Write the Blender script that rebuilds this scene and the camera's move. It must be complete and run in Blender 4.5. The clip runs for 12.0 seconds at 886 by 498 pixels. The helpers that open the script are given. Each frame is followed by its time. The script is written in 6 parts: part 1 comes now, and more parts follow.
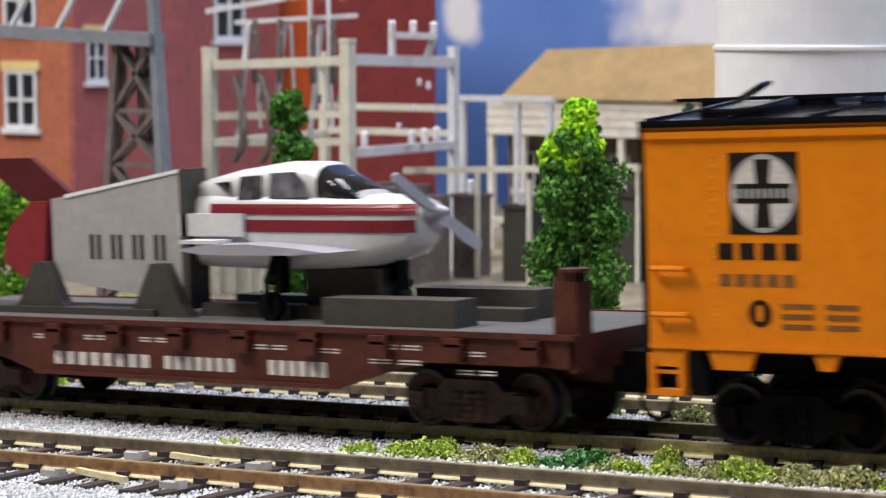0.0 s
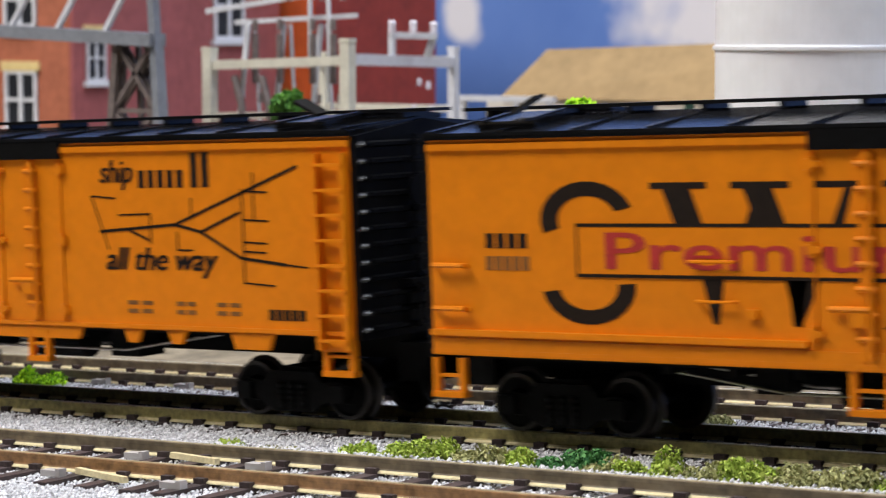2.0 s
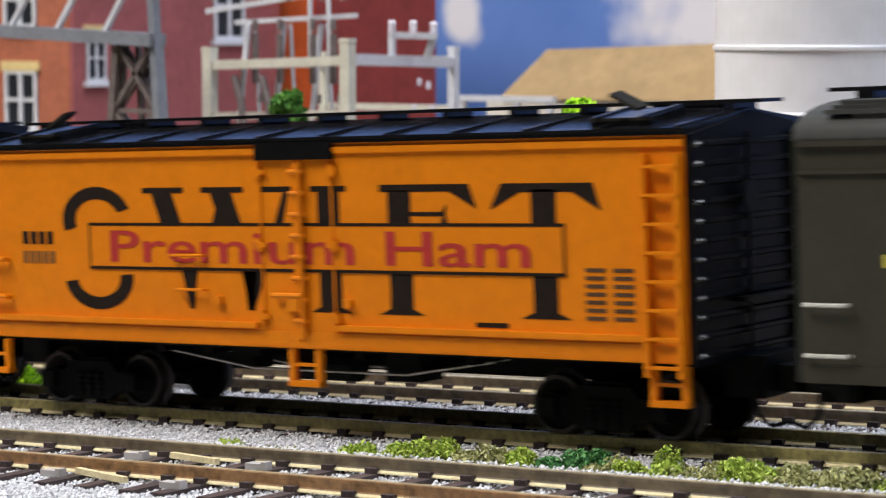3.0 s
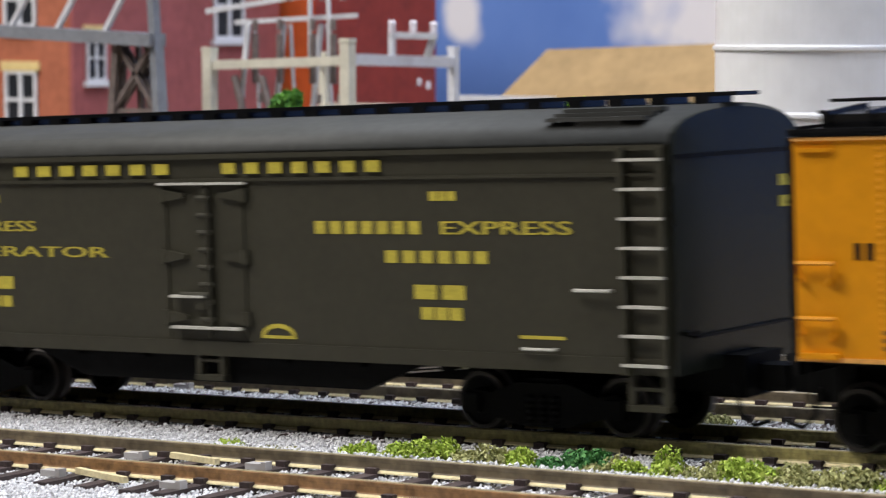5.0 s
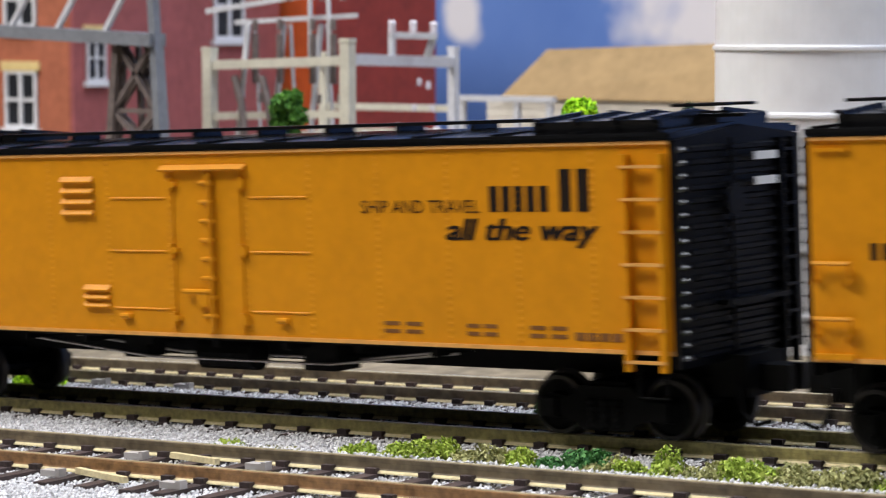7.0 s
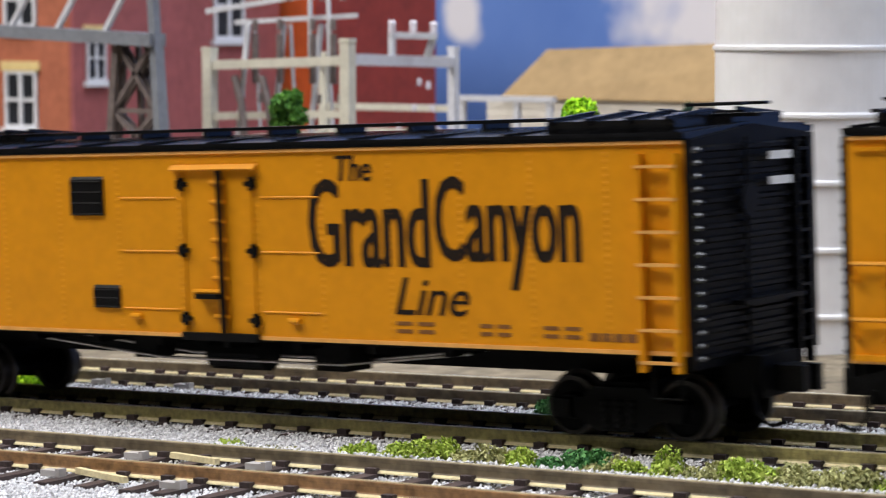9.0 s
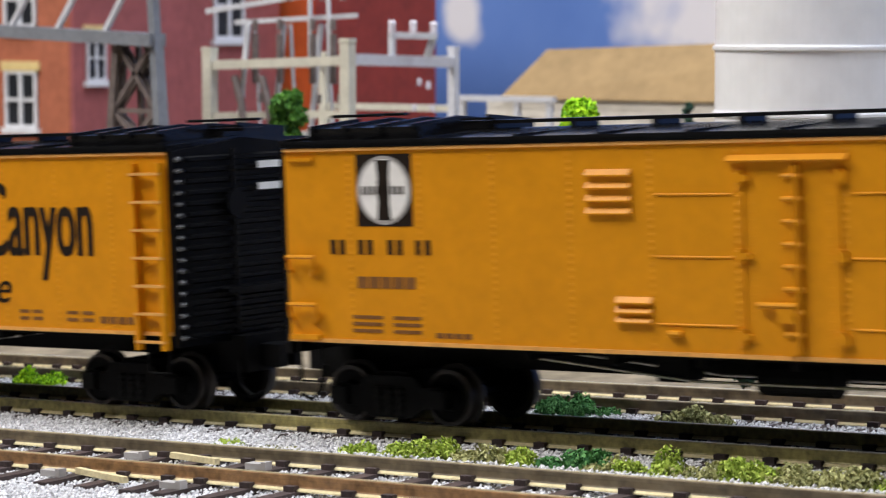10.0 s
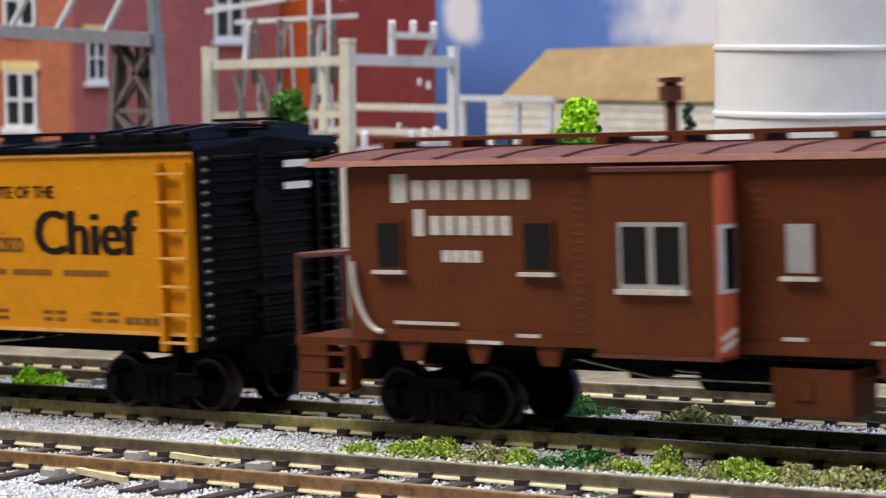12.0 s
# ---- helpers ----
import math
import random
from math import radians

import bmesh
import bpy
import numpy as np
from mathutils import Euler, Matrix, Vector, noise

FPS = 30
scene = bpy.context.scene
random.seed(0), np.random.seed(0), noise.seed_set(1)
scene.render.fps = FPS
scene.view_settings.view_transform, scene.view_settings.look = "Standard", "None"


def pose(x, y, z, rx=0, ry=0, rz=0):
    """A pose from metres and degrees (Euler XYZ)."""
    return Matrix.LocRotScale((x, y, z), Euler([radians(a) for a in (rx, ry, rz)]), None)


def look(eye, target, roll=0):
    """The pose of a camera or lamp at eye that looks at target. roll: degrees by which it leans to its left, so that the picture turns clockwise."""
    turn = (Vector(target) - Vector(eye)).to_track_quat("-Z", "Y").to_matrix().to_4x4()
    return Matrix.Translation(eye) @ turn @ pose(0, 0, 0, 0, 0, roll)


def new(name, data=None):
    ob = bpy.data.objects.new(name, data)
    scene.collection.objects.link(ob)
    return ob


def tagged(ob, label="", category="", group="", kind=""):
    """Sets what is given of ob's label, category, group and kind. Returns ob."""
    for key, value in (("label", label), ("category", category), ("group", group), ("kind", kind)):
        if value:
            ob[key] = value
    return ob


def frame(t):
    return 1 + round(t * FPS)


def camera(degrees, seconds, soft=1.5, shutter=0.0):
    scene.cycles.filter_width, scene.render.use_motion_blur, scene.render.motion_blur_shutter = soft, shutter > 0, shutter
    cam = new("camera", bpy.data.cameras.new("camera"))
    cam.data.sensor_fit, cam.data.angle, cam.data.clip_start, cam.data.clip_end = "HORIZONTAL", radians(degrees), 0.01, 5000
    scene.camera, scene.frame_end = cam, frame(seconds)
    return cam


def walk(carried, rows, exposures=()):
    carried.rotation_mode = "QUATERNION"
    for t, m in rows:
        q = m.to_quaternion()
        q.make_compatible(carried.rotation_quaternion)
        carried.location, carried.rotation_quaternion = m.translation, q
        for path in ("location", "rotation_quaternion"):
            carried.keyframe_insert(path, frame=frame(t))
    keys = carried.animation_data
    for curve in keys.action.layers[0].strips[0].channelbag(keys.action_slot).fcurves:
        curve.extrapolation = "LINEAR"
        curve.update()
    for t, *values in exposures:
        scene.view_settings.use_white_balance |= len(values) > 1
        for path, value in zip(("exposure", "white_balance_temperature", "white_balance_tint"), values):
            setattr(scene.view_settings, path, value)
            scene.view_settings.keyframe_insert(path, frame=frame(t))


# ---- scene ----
cam = camera(20.772, 12.0, soft=1.15, shutter=0.38)
cam.data.dof.use_dof = True
cam.data.dof.focus_distance = 0.37
cam.data.dof.aperture_fstop = 72.0
EYE = pose(0.0, -0.310, 0.05788, 85.0, 0, 36.673)
walk(cam, [(0.0, EYE), (12.0, EYE)])

# ---- light: a closed railway room under ceiling lamps ----
world = bpy.data.worlds.new("room_air")
scene.world = world
world.use_nodes = True
world.node_tree.nodes["Background"].inputs[0].default_value = (0.80, 0.86, 1.0, 1)
world.node_tree.nodes["Background"].inputs[1].default_value = 0.25
scene.view_settings.exposure = 0.0


def area(name, eye, target, sx, sy, watts, colour):
    la = bpy.data.lights.new(name, "AREA")
    la.shape, la.size, la.size_y, la.energy, la.color = "RECTANGLE", sx, sy, watts, colour
    ob = new(name, la)
    ob.matrix_world = look(eye, target)
    return ob


area("ceiling_lamp", (-0.98, -0.60, 1.22), (-0.46, 0.0, 0), 1.0, 0.30, 31.5, (1.0, 0.95, 0.89))
area("ceiling_lamp", (-0.20, 0.24, 1.20), (-0.30, 0.12, 0), 1.0, 0.35, 18.5, (0.88, 0.92, 1.0))
area("ceiling_lamp", (0.75, 0.02, 1.15), (-0.25, 0.16, 0.06), 0.9, 0.35, 8.5, (0.86, 0.91, 1.0))

MM = 0.001
GRADE = math.atan(0.0447)
RAMP = pose(-0.16, 0, 0, 0, -math.degrees(GRADE), 0) @ pose(0.16, 0, 0)
SPEED = 98.9


def ramp_z(x):
    """Height in mm of the railhead plane over a place in mm."""
    return 0.0447 * (x + 160)


# ---- materials ----
def mat(name, c, rough=0.5, metal=0.0, var=0.12, scale=400.0, bump=0.15, c2=None, spec=0.5, fine=4.0, piece=0.0):
    m = bpy.data.materials.new(name)
    m.use_nodes = True
    nt = m.node_tree
    b = nt.nodes["Principled BSDF"]
    b.inputs["Roughness"].default_value = rough
    b.inputs["Metallic"].default_value = metal
    b.inputs["Specular IOR Level"].default_value = spec
    tc = nt.nodes.new("ShaderNodeTexCoord")
    n1 = nt.nodes.new("ShaderNodeTexNoise")
    n1.inputs["Scale"].default_value, n1.inputs["Detail"].default_value = scale, 4
    n2 = nt.nodes.new("ShaderNodeTexNoise")
    n2.inputs["Scale"].default_value, n2.inputs["Detail"].default_value = scale * fine, 3
    nt.links.new(tc.outputs["Object"], n1.inputs["Vector"])
    nt.links.new(tc.outputs["Object"], n2.inputs["Vector"])
    add = nt.nodes.new("ShaderNodeMath")
    add.operation = "ADD"
    nt.links.new(n1.outputs["Fac"], add.inputs[0])
    nt.links.new(n2.outputs["Fac"], add.inputs[1])
    mr = nt.nodes.new("ShaderNodeMapRange")
    mr.inputs["From Min"].default_value, mr.inputs["From Max"].default_value = 0.65, 1.35
    nt.links.new(add.outputs[0], mr.inputs["Value"])
    mix = nt.nodes.new("ShaderNodeMix")
    mix.data_type = "RGBA"
    d = c2 or tuple(max(0, v * (1 - 2 * var)) for v in c)
    e = tuple(min(1, v * (1 + var)) for v in c)
    mix.inputs[6].default_value, mix.inputs[7].default_value = (*d, 1), (*e, 1)
    nt.links.new(mr.outputs["Result"], mix.inputs[0])
    out = mix.outputs[2]
    if piece:
        oi = nt.nodes.new("ShaderNodeObjectInfo")
        pm = nt.nodes.new("ShaderNodeMapRange")
        pm.inputs["To Min"].default_value, pm.inputs["To Max"].default_value = 1 - piece, 1 + piece
        nt.links.new(oi.outputs["Random"], pm.inputs["Value"])
        hs = nt.nodes.new("ShaderNodeHueSaturation")
        nt.links.new(pm.outputs["Result"], hs.inputs["Value"])
        nt.links.new(out, hs.inputs["Color"])
        out = hs.outputs["Color"]
    nt.links.new(out, b.inputs["Base Color"])
    if bump:
        bp = nt.nodes.new("ShaderNodeBump")
        bp.inputs["Strength"].default_value, bp.inputs["Distance"].default_value = bump, 0.0004
        nt.links.new(n2.outputs["Fac"], bp.inputs["Height"])
        nt.links.new(bp.outputs["Normal"], b.inputs["Normal"])
    return m


def islands(name, dark, light, rough=0.8, scale=900.0, mid=None):
    """Loose bits, each with its own shade."""
    m = bpy.data.materials.new(name)
    m.use_nodes = True
    nt = m.node_tree
    b = nt.nodes["Principled BSDF"]
    b.inputs["Roughness"].default_value = rough
    b.inputs["Specular IOR Level"].default_value = 0.25
    ge = nt.nodes.new("ShaderNodeNewGeometry")
    rp = nt.nodes.new("ShaderNodeValToRGB")
    rp.color_ramp.elements[0].color, rp.color_ramp.elements[1].color = (*dark, 1), (*light, 1)
    if mid:
        el = rp.color_ramp.elements.new(0.5)
        el.color = (*mid, 1)
    nt.links.new(ge.outputs["Random Per Island"], rp.inputs["Fac"])
    nt.links.new(rp.outputs["Color"], b.inputs["Base Color"])
    return m


M_ORANGE = mat("orange_paint", (0.72, 0.208, 0.004), 0.40, 0, 0.05, 120, 0.06, spec=0.2)
M_YELLOW = mat("yellow_orange_paint", (0.64, 0.256, 0.005), 0.42, 0, 0.05, 120, 0.06, spec=0.2)
M_BLACK = mat("satin_black_paint", (0.0030, 0.0030, 0.0036), 0.42, 0, 0.3, 300, 0.2, spec=0.14)
M_GLINT = mat("glossy_black_rib_paint", (0.018, 0.018, 0.022), 0.22, 0, 0.2, 300, 0.1, spec=0.8)
M_ROOF = mat("black_roof_paint", (0.006, 0.006, 0.007), 0.17, 0, 0.3, 200, 0.10, spec=0.6)
M_UNDER = mat("flat_black_underbody", (0.0030, 0.0030, 0.0032), 0.6, 0, 0.3, 300, 0.2, spec=0.10)
M_OLIVE = mat("dark_olive_paint", (0.036, 0.034, 0.023), 0.5, 0, 0.08, 150, 0.10, spec=0.3)
M_OLIVE_ROOF = mat("dark_grey_roof", (0.042, 0.043, 0.041), 0.62, 0, 0.12, 150, 0.15, spec=0.25)
M_ENDGLOSS = mat("glossy_dark_end_sheet", (0.013, 0.015, 0.012), 0.25, 0, 0.15, 150, 0.08, spec=0.35)
M_BROWN = mat("oxide_brown_paint", (0.118, 0.029, 0.007), 0.5, 0, 0.10, 150, 0.12, spec=0.25)
M_FLATBROWN = mat("dull_red_brown_paint", (0.082, 0.020, 0.011), 0.5, 0, 0.2, 150, 0.2, spec=0.3)
M_CABROOF = mat("dusty_oxide_roof", (0.125, 0.036, 0.024), 0.5, 0, 0.25, 350, 0.3)
M_BAYLIT = mat("salmon_lit_bay_side", (0.62, 0.13, 0.07), 0.5, 0, 0.06, 200, 0.1)
M_TRUCK = mat("rusty_truck_casting", (0.075, 0.034, 0.024), 0.7, 0, 0.4, 300, 0.4)
M_RIM = mat("dull_worn_wheel_rim", (0.026, 0.021, 0.018), 0.4, 0.2, 0.3, 300, 0.1)
M_STEEL = mat("worn_steel", (0.35, 0.32, 0.28), 0.3, 1.0, 0.2, 400, 0.1)
M_RUNG = mat("pale_rung", (0.55, 0.54, 0.50), 0.35, 0.0, 0.15, 300, 0.05)
M_WHITE = mat("white_paint", (0.80, 0.79, 0.78), 0.45, 0, 0.05, 200, 0.05)
M_INK = mat("black_lettering", (0.016, 0.010, 0.007), 0.6, 0, 0.2, 600, 0.0, spec=0.12)
M_INKSOFT = mat("faded_brown_lettering", (0.20, 0.075, 0.012), 0.5, 0, 0.2, 600, 0.0)
M_INKDIM = mat("dull_brown_lettering", (0.085, 0.036, 0.010), 0.5, 0, 0.2, 600, 0.0)
M_RED = mat("red_lettering", (0.42, 0.022, 0.018), 0.5, 0, 0.1, 600, 0.0)
M_GOLD = mat("yellow_lettering", (0.50, 0.42, 0.05), 0.5, 0, 0.15, 600, 0.0)
M_CREAM = mat("cream_lettering", (0.62, 0.58, 0.54), 0.5, 0, 0.15, 600, 0.0)
M_DECK = mat("grey_deck", (0.092, 0.086, 0.084), 0.6, 0, 0.12, 120, 0.2)
M_BEAM = mat("dark_grey_timber", (0.042, 0.038, 0.032), 0.7, 0, 0.15, 200, 0.2)
M_SILVER = mat("pale_silver_paint", (0.37, 0.355, 0.35), 0.5, 0, 0.06, 150, 0.06)
M_CRIMSON = mat("crimson_paint", (0.17, 0.009, 0.017), 0.4, 0, 0.08, 200, 0.05)
M_FINSHADE = mat("shaded_crimson_paint", (0.085, 0.010, 0.012), 0.45, 0, 0.1, 200, 0.05, spec=0.3)
M_GLASSY = mat("smoked_glazing", (0.018, 0.017, 0.018), 0.12, 0, 0.1, 200, 0.0, spec=0.35)
M_CABINGLASS = mat("pale_smoked_glazing", (0.14, 0.14, 0.15), 0.12, 0, 0.5, 90, 0.0, spec=0.5)
M_PLANE = mat("white_model_plastic", (0.56, 0.555, 0.56), 0.35, 0, 0.05, 200, 0.03)
M_PROP = mat("polished_blade", (0.42, 0.42, 0.48), 0.35, 0.3, 0.05, 300, 0.05)
M_TIE = mat("dark_plastic_tie", (0.042, 0.026, 0.026), 0.6, 0, 0.3, 300, 0.4, piece=0.25)
M_RAIL = mat("weathered_rail_side", (0.33, 0.285, 0.105), 0.42, 0.1, 0.25, 250, 0.2)
M_RAILBROWN = mat("dull_brown_rail_side", (0.150, 0.118, 0.074), 0.5, 0.1, 0.3, 120, 0.2)
M_RAILRUST = mat("rusty_rail_side", (0.27, 0.145, 0.060), 0.5, 0.1, 0.25, 250, 0.2)
M_RAILHEAD = mat("worn_rail_head", (0.42, 0.36, 0.22), 0.35, 0.3, 0.2, 200, 0.1)
M_BRASS = mat("bright_rail_metal", (0.72, 0.63, 0.38), 0.38, 0.15, 0.12, 400, 0.1)
M_GROUND = mat("pale_ballast_bed", (0.60, 0.60, 0.63), 0.9, 0, 0.25, 500, 0.6)
M_EARTH = mat("scenic_earth", (0.20, 0.165, 0.115), 0.95, 0, 0.3, 60, 0.6)
M_STONE = islands("pale_grey_ballast", (0.40, 0.40, 0.415), (0.80, 0.80, 0.825), mid=(0.65, 0.65, 0.675))
# Brick in lit and shaded tones: the light on each face is in the colour.
M_BRICKSHADE = mat("mauve_shaded_brick", (0.31, 0.085, 0.088), 0.8, 0, 0.12, 60, 0.3)
M_BRICKLIT = mat("orange_red_lit_brick", (0.38, 0.115, 0.060), 0.8, 0, 0.12, 60, 0.3)
M_BRICKDEEPSHADE = mat("dark_red_shaded_brick", (0.26, 0.030, 0.022), 0.8, 0, 0.12, 60, 0.3)
M_BRICKHOTLIT = mat("bright_orange_lit_brick", (0.50, 0.085, 0.012), 0.8, 0, 0.12, 60, 0.3)
M_TRIM = mat("off_white_trim", (0.66, 0.67, 0.72), 0.5, 0, 0.06, 100, 0.1)
M_CREAMTRIM = mat("pale_yellow_lintel", (0.66, 0.52, 0.24), 0.6, 0, 0.08, 100, 0.1)
M_PANE = mat("dark_window_pane", (0.020, 0.022, 0.028), 0.3, 0, 0.2, 100, 0.0, spec=0.2)
M_GREYSTEEL = mat("grey_painted_girder", (0.20, 0.215, 0.25), 0.5, 0, 0.1, 150, 0.1)
M_GREYDARK = mat("weathered_brown_lattice", (0.15, 0.12, 0.115), 0.6, 0, 0.2, 150, 0.2)
M_SUB = mat("ivory_plastic_frame", (0.60, 0.58, 0.50), 0.5, 0, 0.08, 150, 0.1)
M_SUBBLUE = mat("pale_grey_plastic_frame", (0.58, 0.59, 0.64), 0.5, 0, 0.08, 150, 0.1)
M_INSUL = mat("glossy_insulator", (0.72, 0.68, 0.74), 0.2, 0, 0.05, 150, 0.0)
M_TANROOF = mat("tan_card_roof", (0.28, 0.185, 0.085), 0.85, 0, 0.10, 50, 0.3)
M_PORCH = mat("weathered_porch_boards", (0.20, 0.155, 0.115), 0.8, 0, 0.3, 50, 0.2)
M_SHED = mat("cream_clapboard", (0.66, 0.62, 0.56), 0.7, 0, 0.10, 50, 0.2)
M_TANK = mat("white_tank_metal", (0.84, 0.85, 0.90), 0.35, 0.0, 0.04, 40, 0.05)
M_BARK = mat("tree_bark", (0.06, 0.042, 0.028), 0.9, 0, 0.3, 300, 0.5)
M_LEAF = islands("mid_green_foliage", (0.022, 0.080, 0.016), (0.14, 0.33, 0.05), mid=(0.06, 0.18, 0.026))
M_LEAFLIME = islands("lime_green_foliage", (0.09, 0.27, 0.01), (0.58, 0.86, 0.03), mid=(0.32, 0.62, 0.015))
M_LEAFBRIGHT = islands("bright_green_foliage", (0.035, 0.15, 0.012), (0.26, 0.52, 0.05), mid=(0.11, 0.30, 0.02))
M_LEAFDARK = islands("blue_green_needles", (0.008, 0.028, 0.020), (0.045, 0.10, 0.065), mid=(0.02, 0.055, 0.04))
M_TUFT = islands("yellow_green_turf", (0.16, 0.24, 0.03), (0.52, 0.62, 0.14), mid=(0.32, 0.43, 0.06))
M_TUFTOLIVE = islands("olive_turf", (0.20, 0.20, 0.08), (0.54, 0.53, 0.26), mid=(0.36, 0.37, 0.16))
M_TUFTGREEN = islands("deep_green_turf", (0.02, 0.09, 0.025), (0.14, 0.34, 0.11), mid=(0.06, 0.19, 0.055))
M_FLOWER = islands("orange_blossom", (0.55, 0.16, 0.01), (0.85, 0.45, 0.03))
M_WALL = mat("plain_room_wall", (0.30, 0.30, 0.29), 0.9, 0, 0.05, 3, 0.1)
M_FLOOR = mat("grey_carpet", (0.16, 0.16, 0.17), 0.95, 0, 0.1, 60, 0.3)


# ---- building helpers; all sizes in millimetres ----
def box(bm, x0, x1, y0, y1, z0, z1, m=None):
    v = [bm.verts.new((x, y, z)) for x, y, z in ((x0, y0, z0), (x1, y0, z0), (x1, y1, z0), (x0, y1, z0), (x0, y0, z1), (x1, y0, z1), (x1, y1, z1), (x0, y1, z1))]
    for f in ((3, 2, 1, 0), (4, 5, 6, 7), (0, 1, 5, 4), (1, 2, 6, 5), (2, 3, 7, 6), (3, 0, 4, 7)):
        bm.faces.new([v[i] for i in f])
    if m is not None:
        for u in v:
            u.co = m @ u.co
    return v


def rod(bm, a, b, r, n=8, r2=None):
    a, b = Vector(a), Vector(b)
    d = (b - a).normalized()
    s = d.orthogonal().normalized()
    t = d.cross(s)
    r2 = r if r2 is None else r2
    ra = [bm.verts.new(a + (s * math.cos(k * math.tau / n) + t * math.sin(k * math.tau / n)) * r) for k in range(n)]
    rb = [bm.verts.new(b + (s * math.cos(k * math.tau / n) + t * math.sin(k * math.tau / n)) * r2) for k in range(n)]
    for k in range(n):
        bm.faces.new((ra[k], ra[(k + 1) % n], rb[(k + 1) % n], rb[k]))
    bm.faces.new(ra[::-1])
    bm.faces.new(rb)


def bar(bm, a, b, w, h):
    """A square-section member from a to b, w wide and h deep."""
    a, b = Vector(a), Vector(b)
    d = (b - a)
    m = Matrix.Translation((a + b) / 2) @ d.to_track_quat("X", "Z").to_matrix().to_4x4()
    box(bm, -d.length / 2, d.length / 2, -w / 2, w / 2, -h / 2, h / 2, m)


def prism(bm, pts, y0, y1):
    """A polygon of (x, z), counter-clockwise from the front, pulled from y0 (front) to y1."""
    f = [bm.verts.new((x, y0, z)) for x, z in pts]
    b = [bm.verts.new((x, y1, z)) for x, z in pts]
    n = len(pts)
    bm.faces.new(f)
    bm.faces.new(b[::-1])
    for k in range(n):
        bm.faces.new((f[(k + 1) % n], f[k], b[k], b[(k + 1) % n]))


def loft(bm, rings, caps=True):
    """Skin over rings of equally many points."""
    vs = [[bm.verts.new(p) for p in r] for r in rings]
    n = len(vs[0])
    for a, b in zip(vs, vs[1:]):
        for k in range(n):
            bm.faces.new((a[k], a[(k + 1) % n], b[(k + 1) % n], b[k]))
    if caps:
        bm.faces.new(vs[0][::-1])
        bm.faces.new(vs[-1])


def mesh_of(name, bm, material, bevel=0.0, smooth=False):
    if bevel:
        es = [e for e in bm.edges if len(e.link_faces) == 2 and e.calc_face_angle(0) > 0.6]
        bmesh.ops.bevel(bm, geom=es, offset=bevel, segments=1, affect="EDGES", clamp_overlap=True)
    bmesh.ops.recalc_face_normals(bm, faces=bm.faces)
    for v in bm.verts:
        v.co *= MM
    me = bpy.data.meshes.new(name)
    bm.to_mesh(me)
    bm.free()
    me.materials.append(material)
    if smooth:
        for f in me.polygons:
            f.use_smooth = True
    return me


def loose(bm):
    """The separate pieces of a bmesh, each as one of its own."""
    left, out = set(bm.verts), []
    while left:
        todo, seen = [left.pop()], []
        while todo:
            v = todo.pop()
            seen.append(v)
            for e in v.link_edges:
                u = e.other_vert(v)
                if u in left:
                    left.discard(u)
                    todo.append(u)
        seen.sort(key=lambda v: v.index)
        nb, at = bmesh.new(), {}
        for v in seen:
            at[v] = nb.verts.new(v.co)
        for f in {f for v in seen for f in v.link_faces}:
            nb.faces.new([at[v] for v in f.verts])
        out.append((min(v.index for v in seen), nb))
    return [b for _, b in sorted(out, key=lambda q: q[0])]


def parts(name, bm, material, parent, label="", bevel=0.0):
    """Each separate piece of the bmesh as a part of its own."""
    bm.verts.index_update()
    for b in loose(bm):
        ob = part(name, b, material, parent, label, bevel)
    bm.free()
    return ob


def tube(bm, pts, r, n=6):
    """A bent rod through the points."""
    pts = [Vector(q) for q in pts]
    rings = []
    ref = None
    for k, q in enumerate(pts):
        d = (pts[min(k + 1, len(pts) - 1)] - pts[max(k - 1, 0)]).normalized()
        s = (ref - d * ref.dot(d)).normalized() if ref is not None and (ref - d * ref.dot(d)).length > 0.1 else d.orthogonal().normalized()
        ref, t = s, d.cross(s)
        rings.append([q + (s * math.cos(j * math.tau / n) + t * math.sin(j * math.tau / n)) * r for j in range(n)])
    loft(bm, rings)


def part(name, bm, material, parent=None, label="", bevel=0.0, smooth=False):
    ob = new(name, mesh_of(name, bm, material, bevel, smooth))
    if parent:
        ob.parent = parent
    if label:
        tagged(ob, label)
    return ob


def thing(name, label, category, group="", kind="", at=None):
    ob = new(name)
    ob.empty_display_size = 0.005
    tagged(ob, label, category, group, kind)
    if at is not None:
        ob.matrix_world = at
    return ob


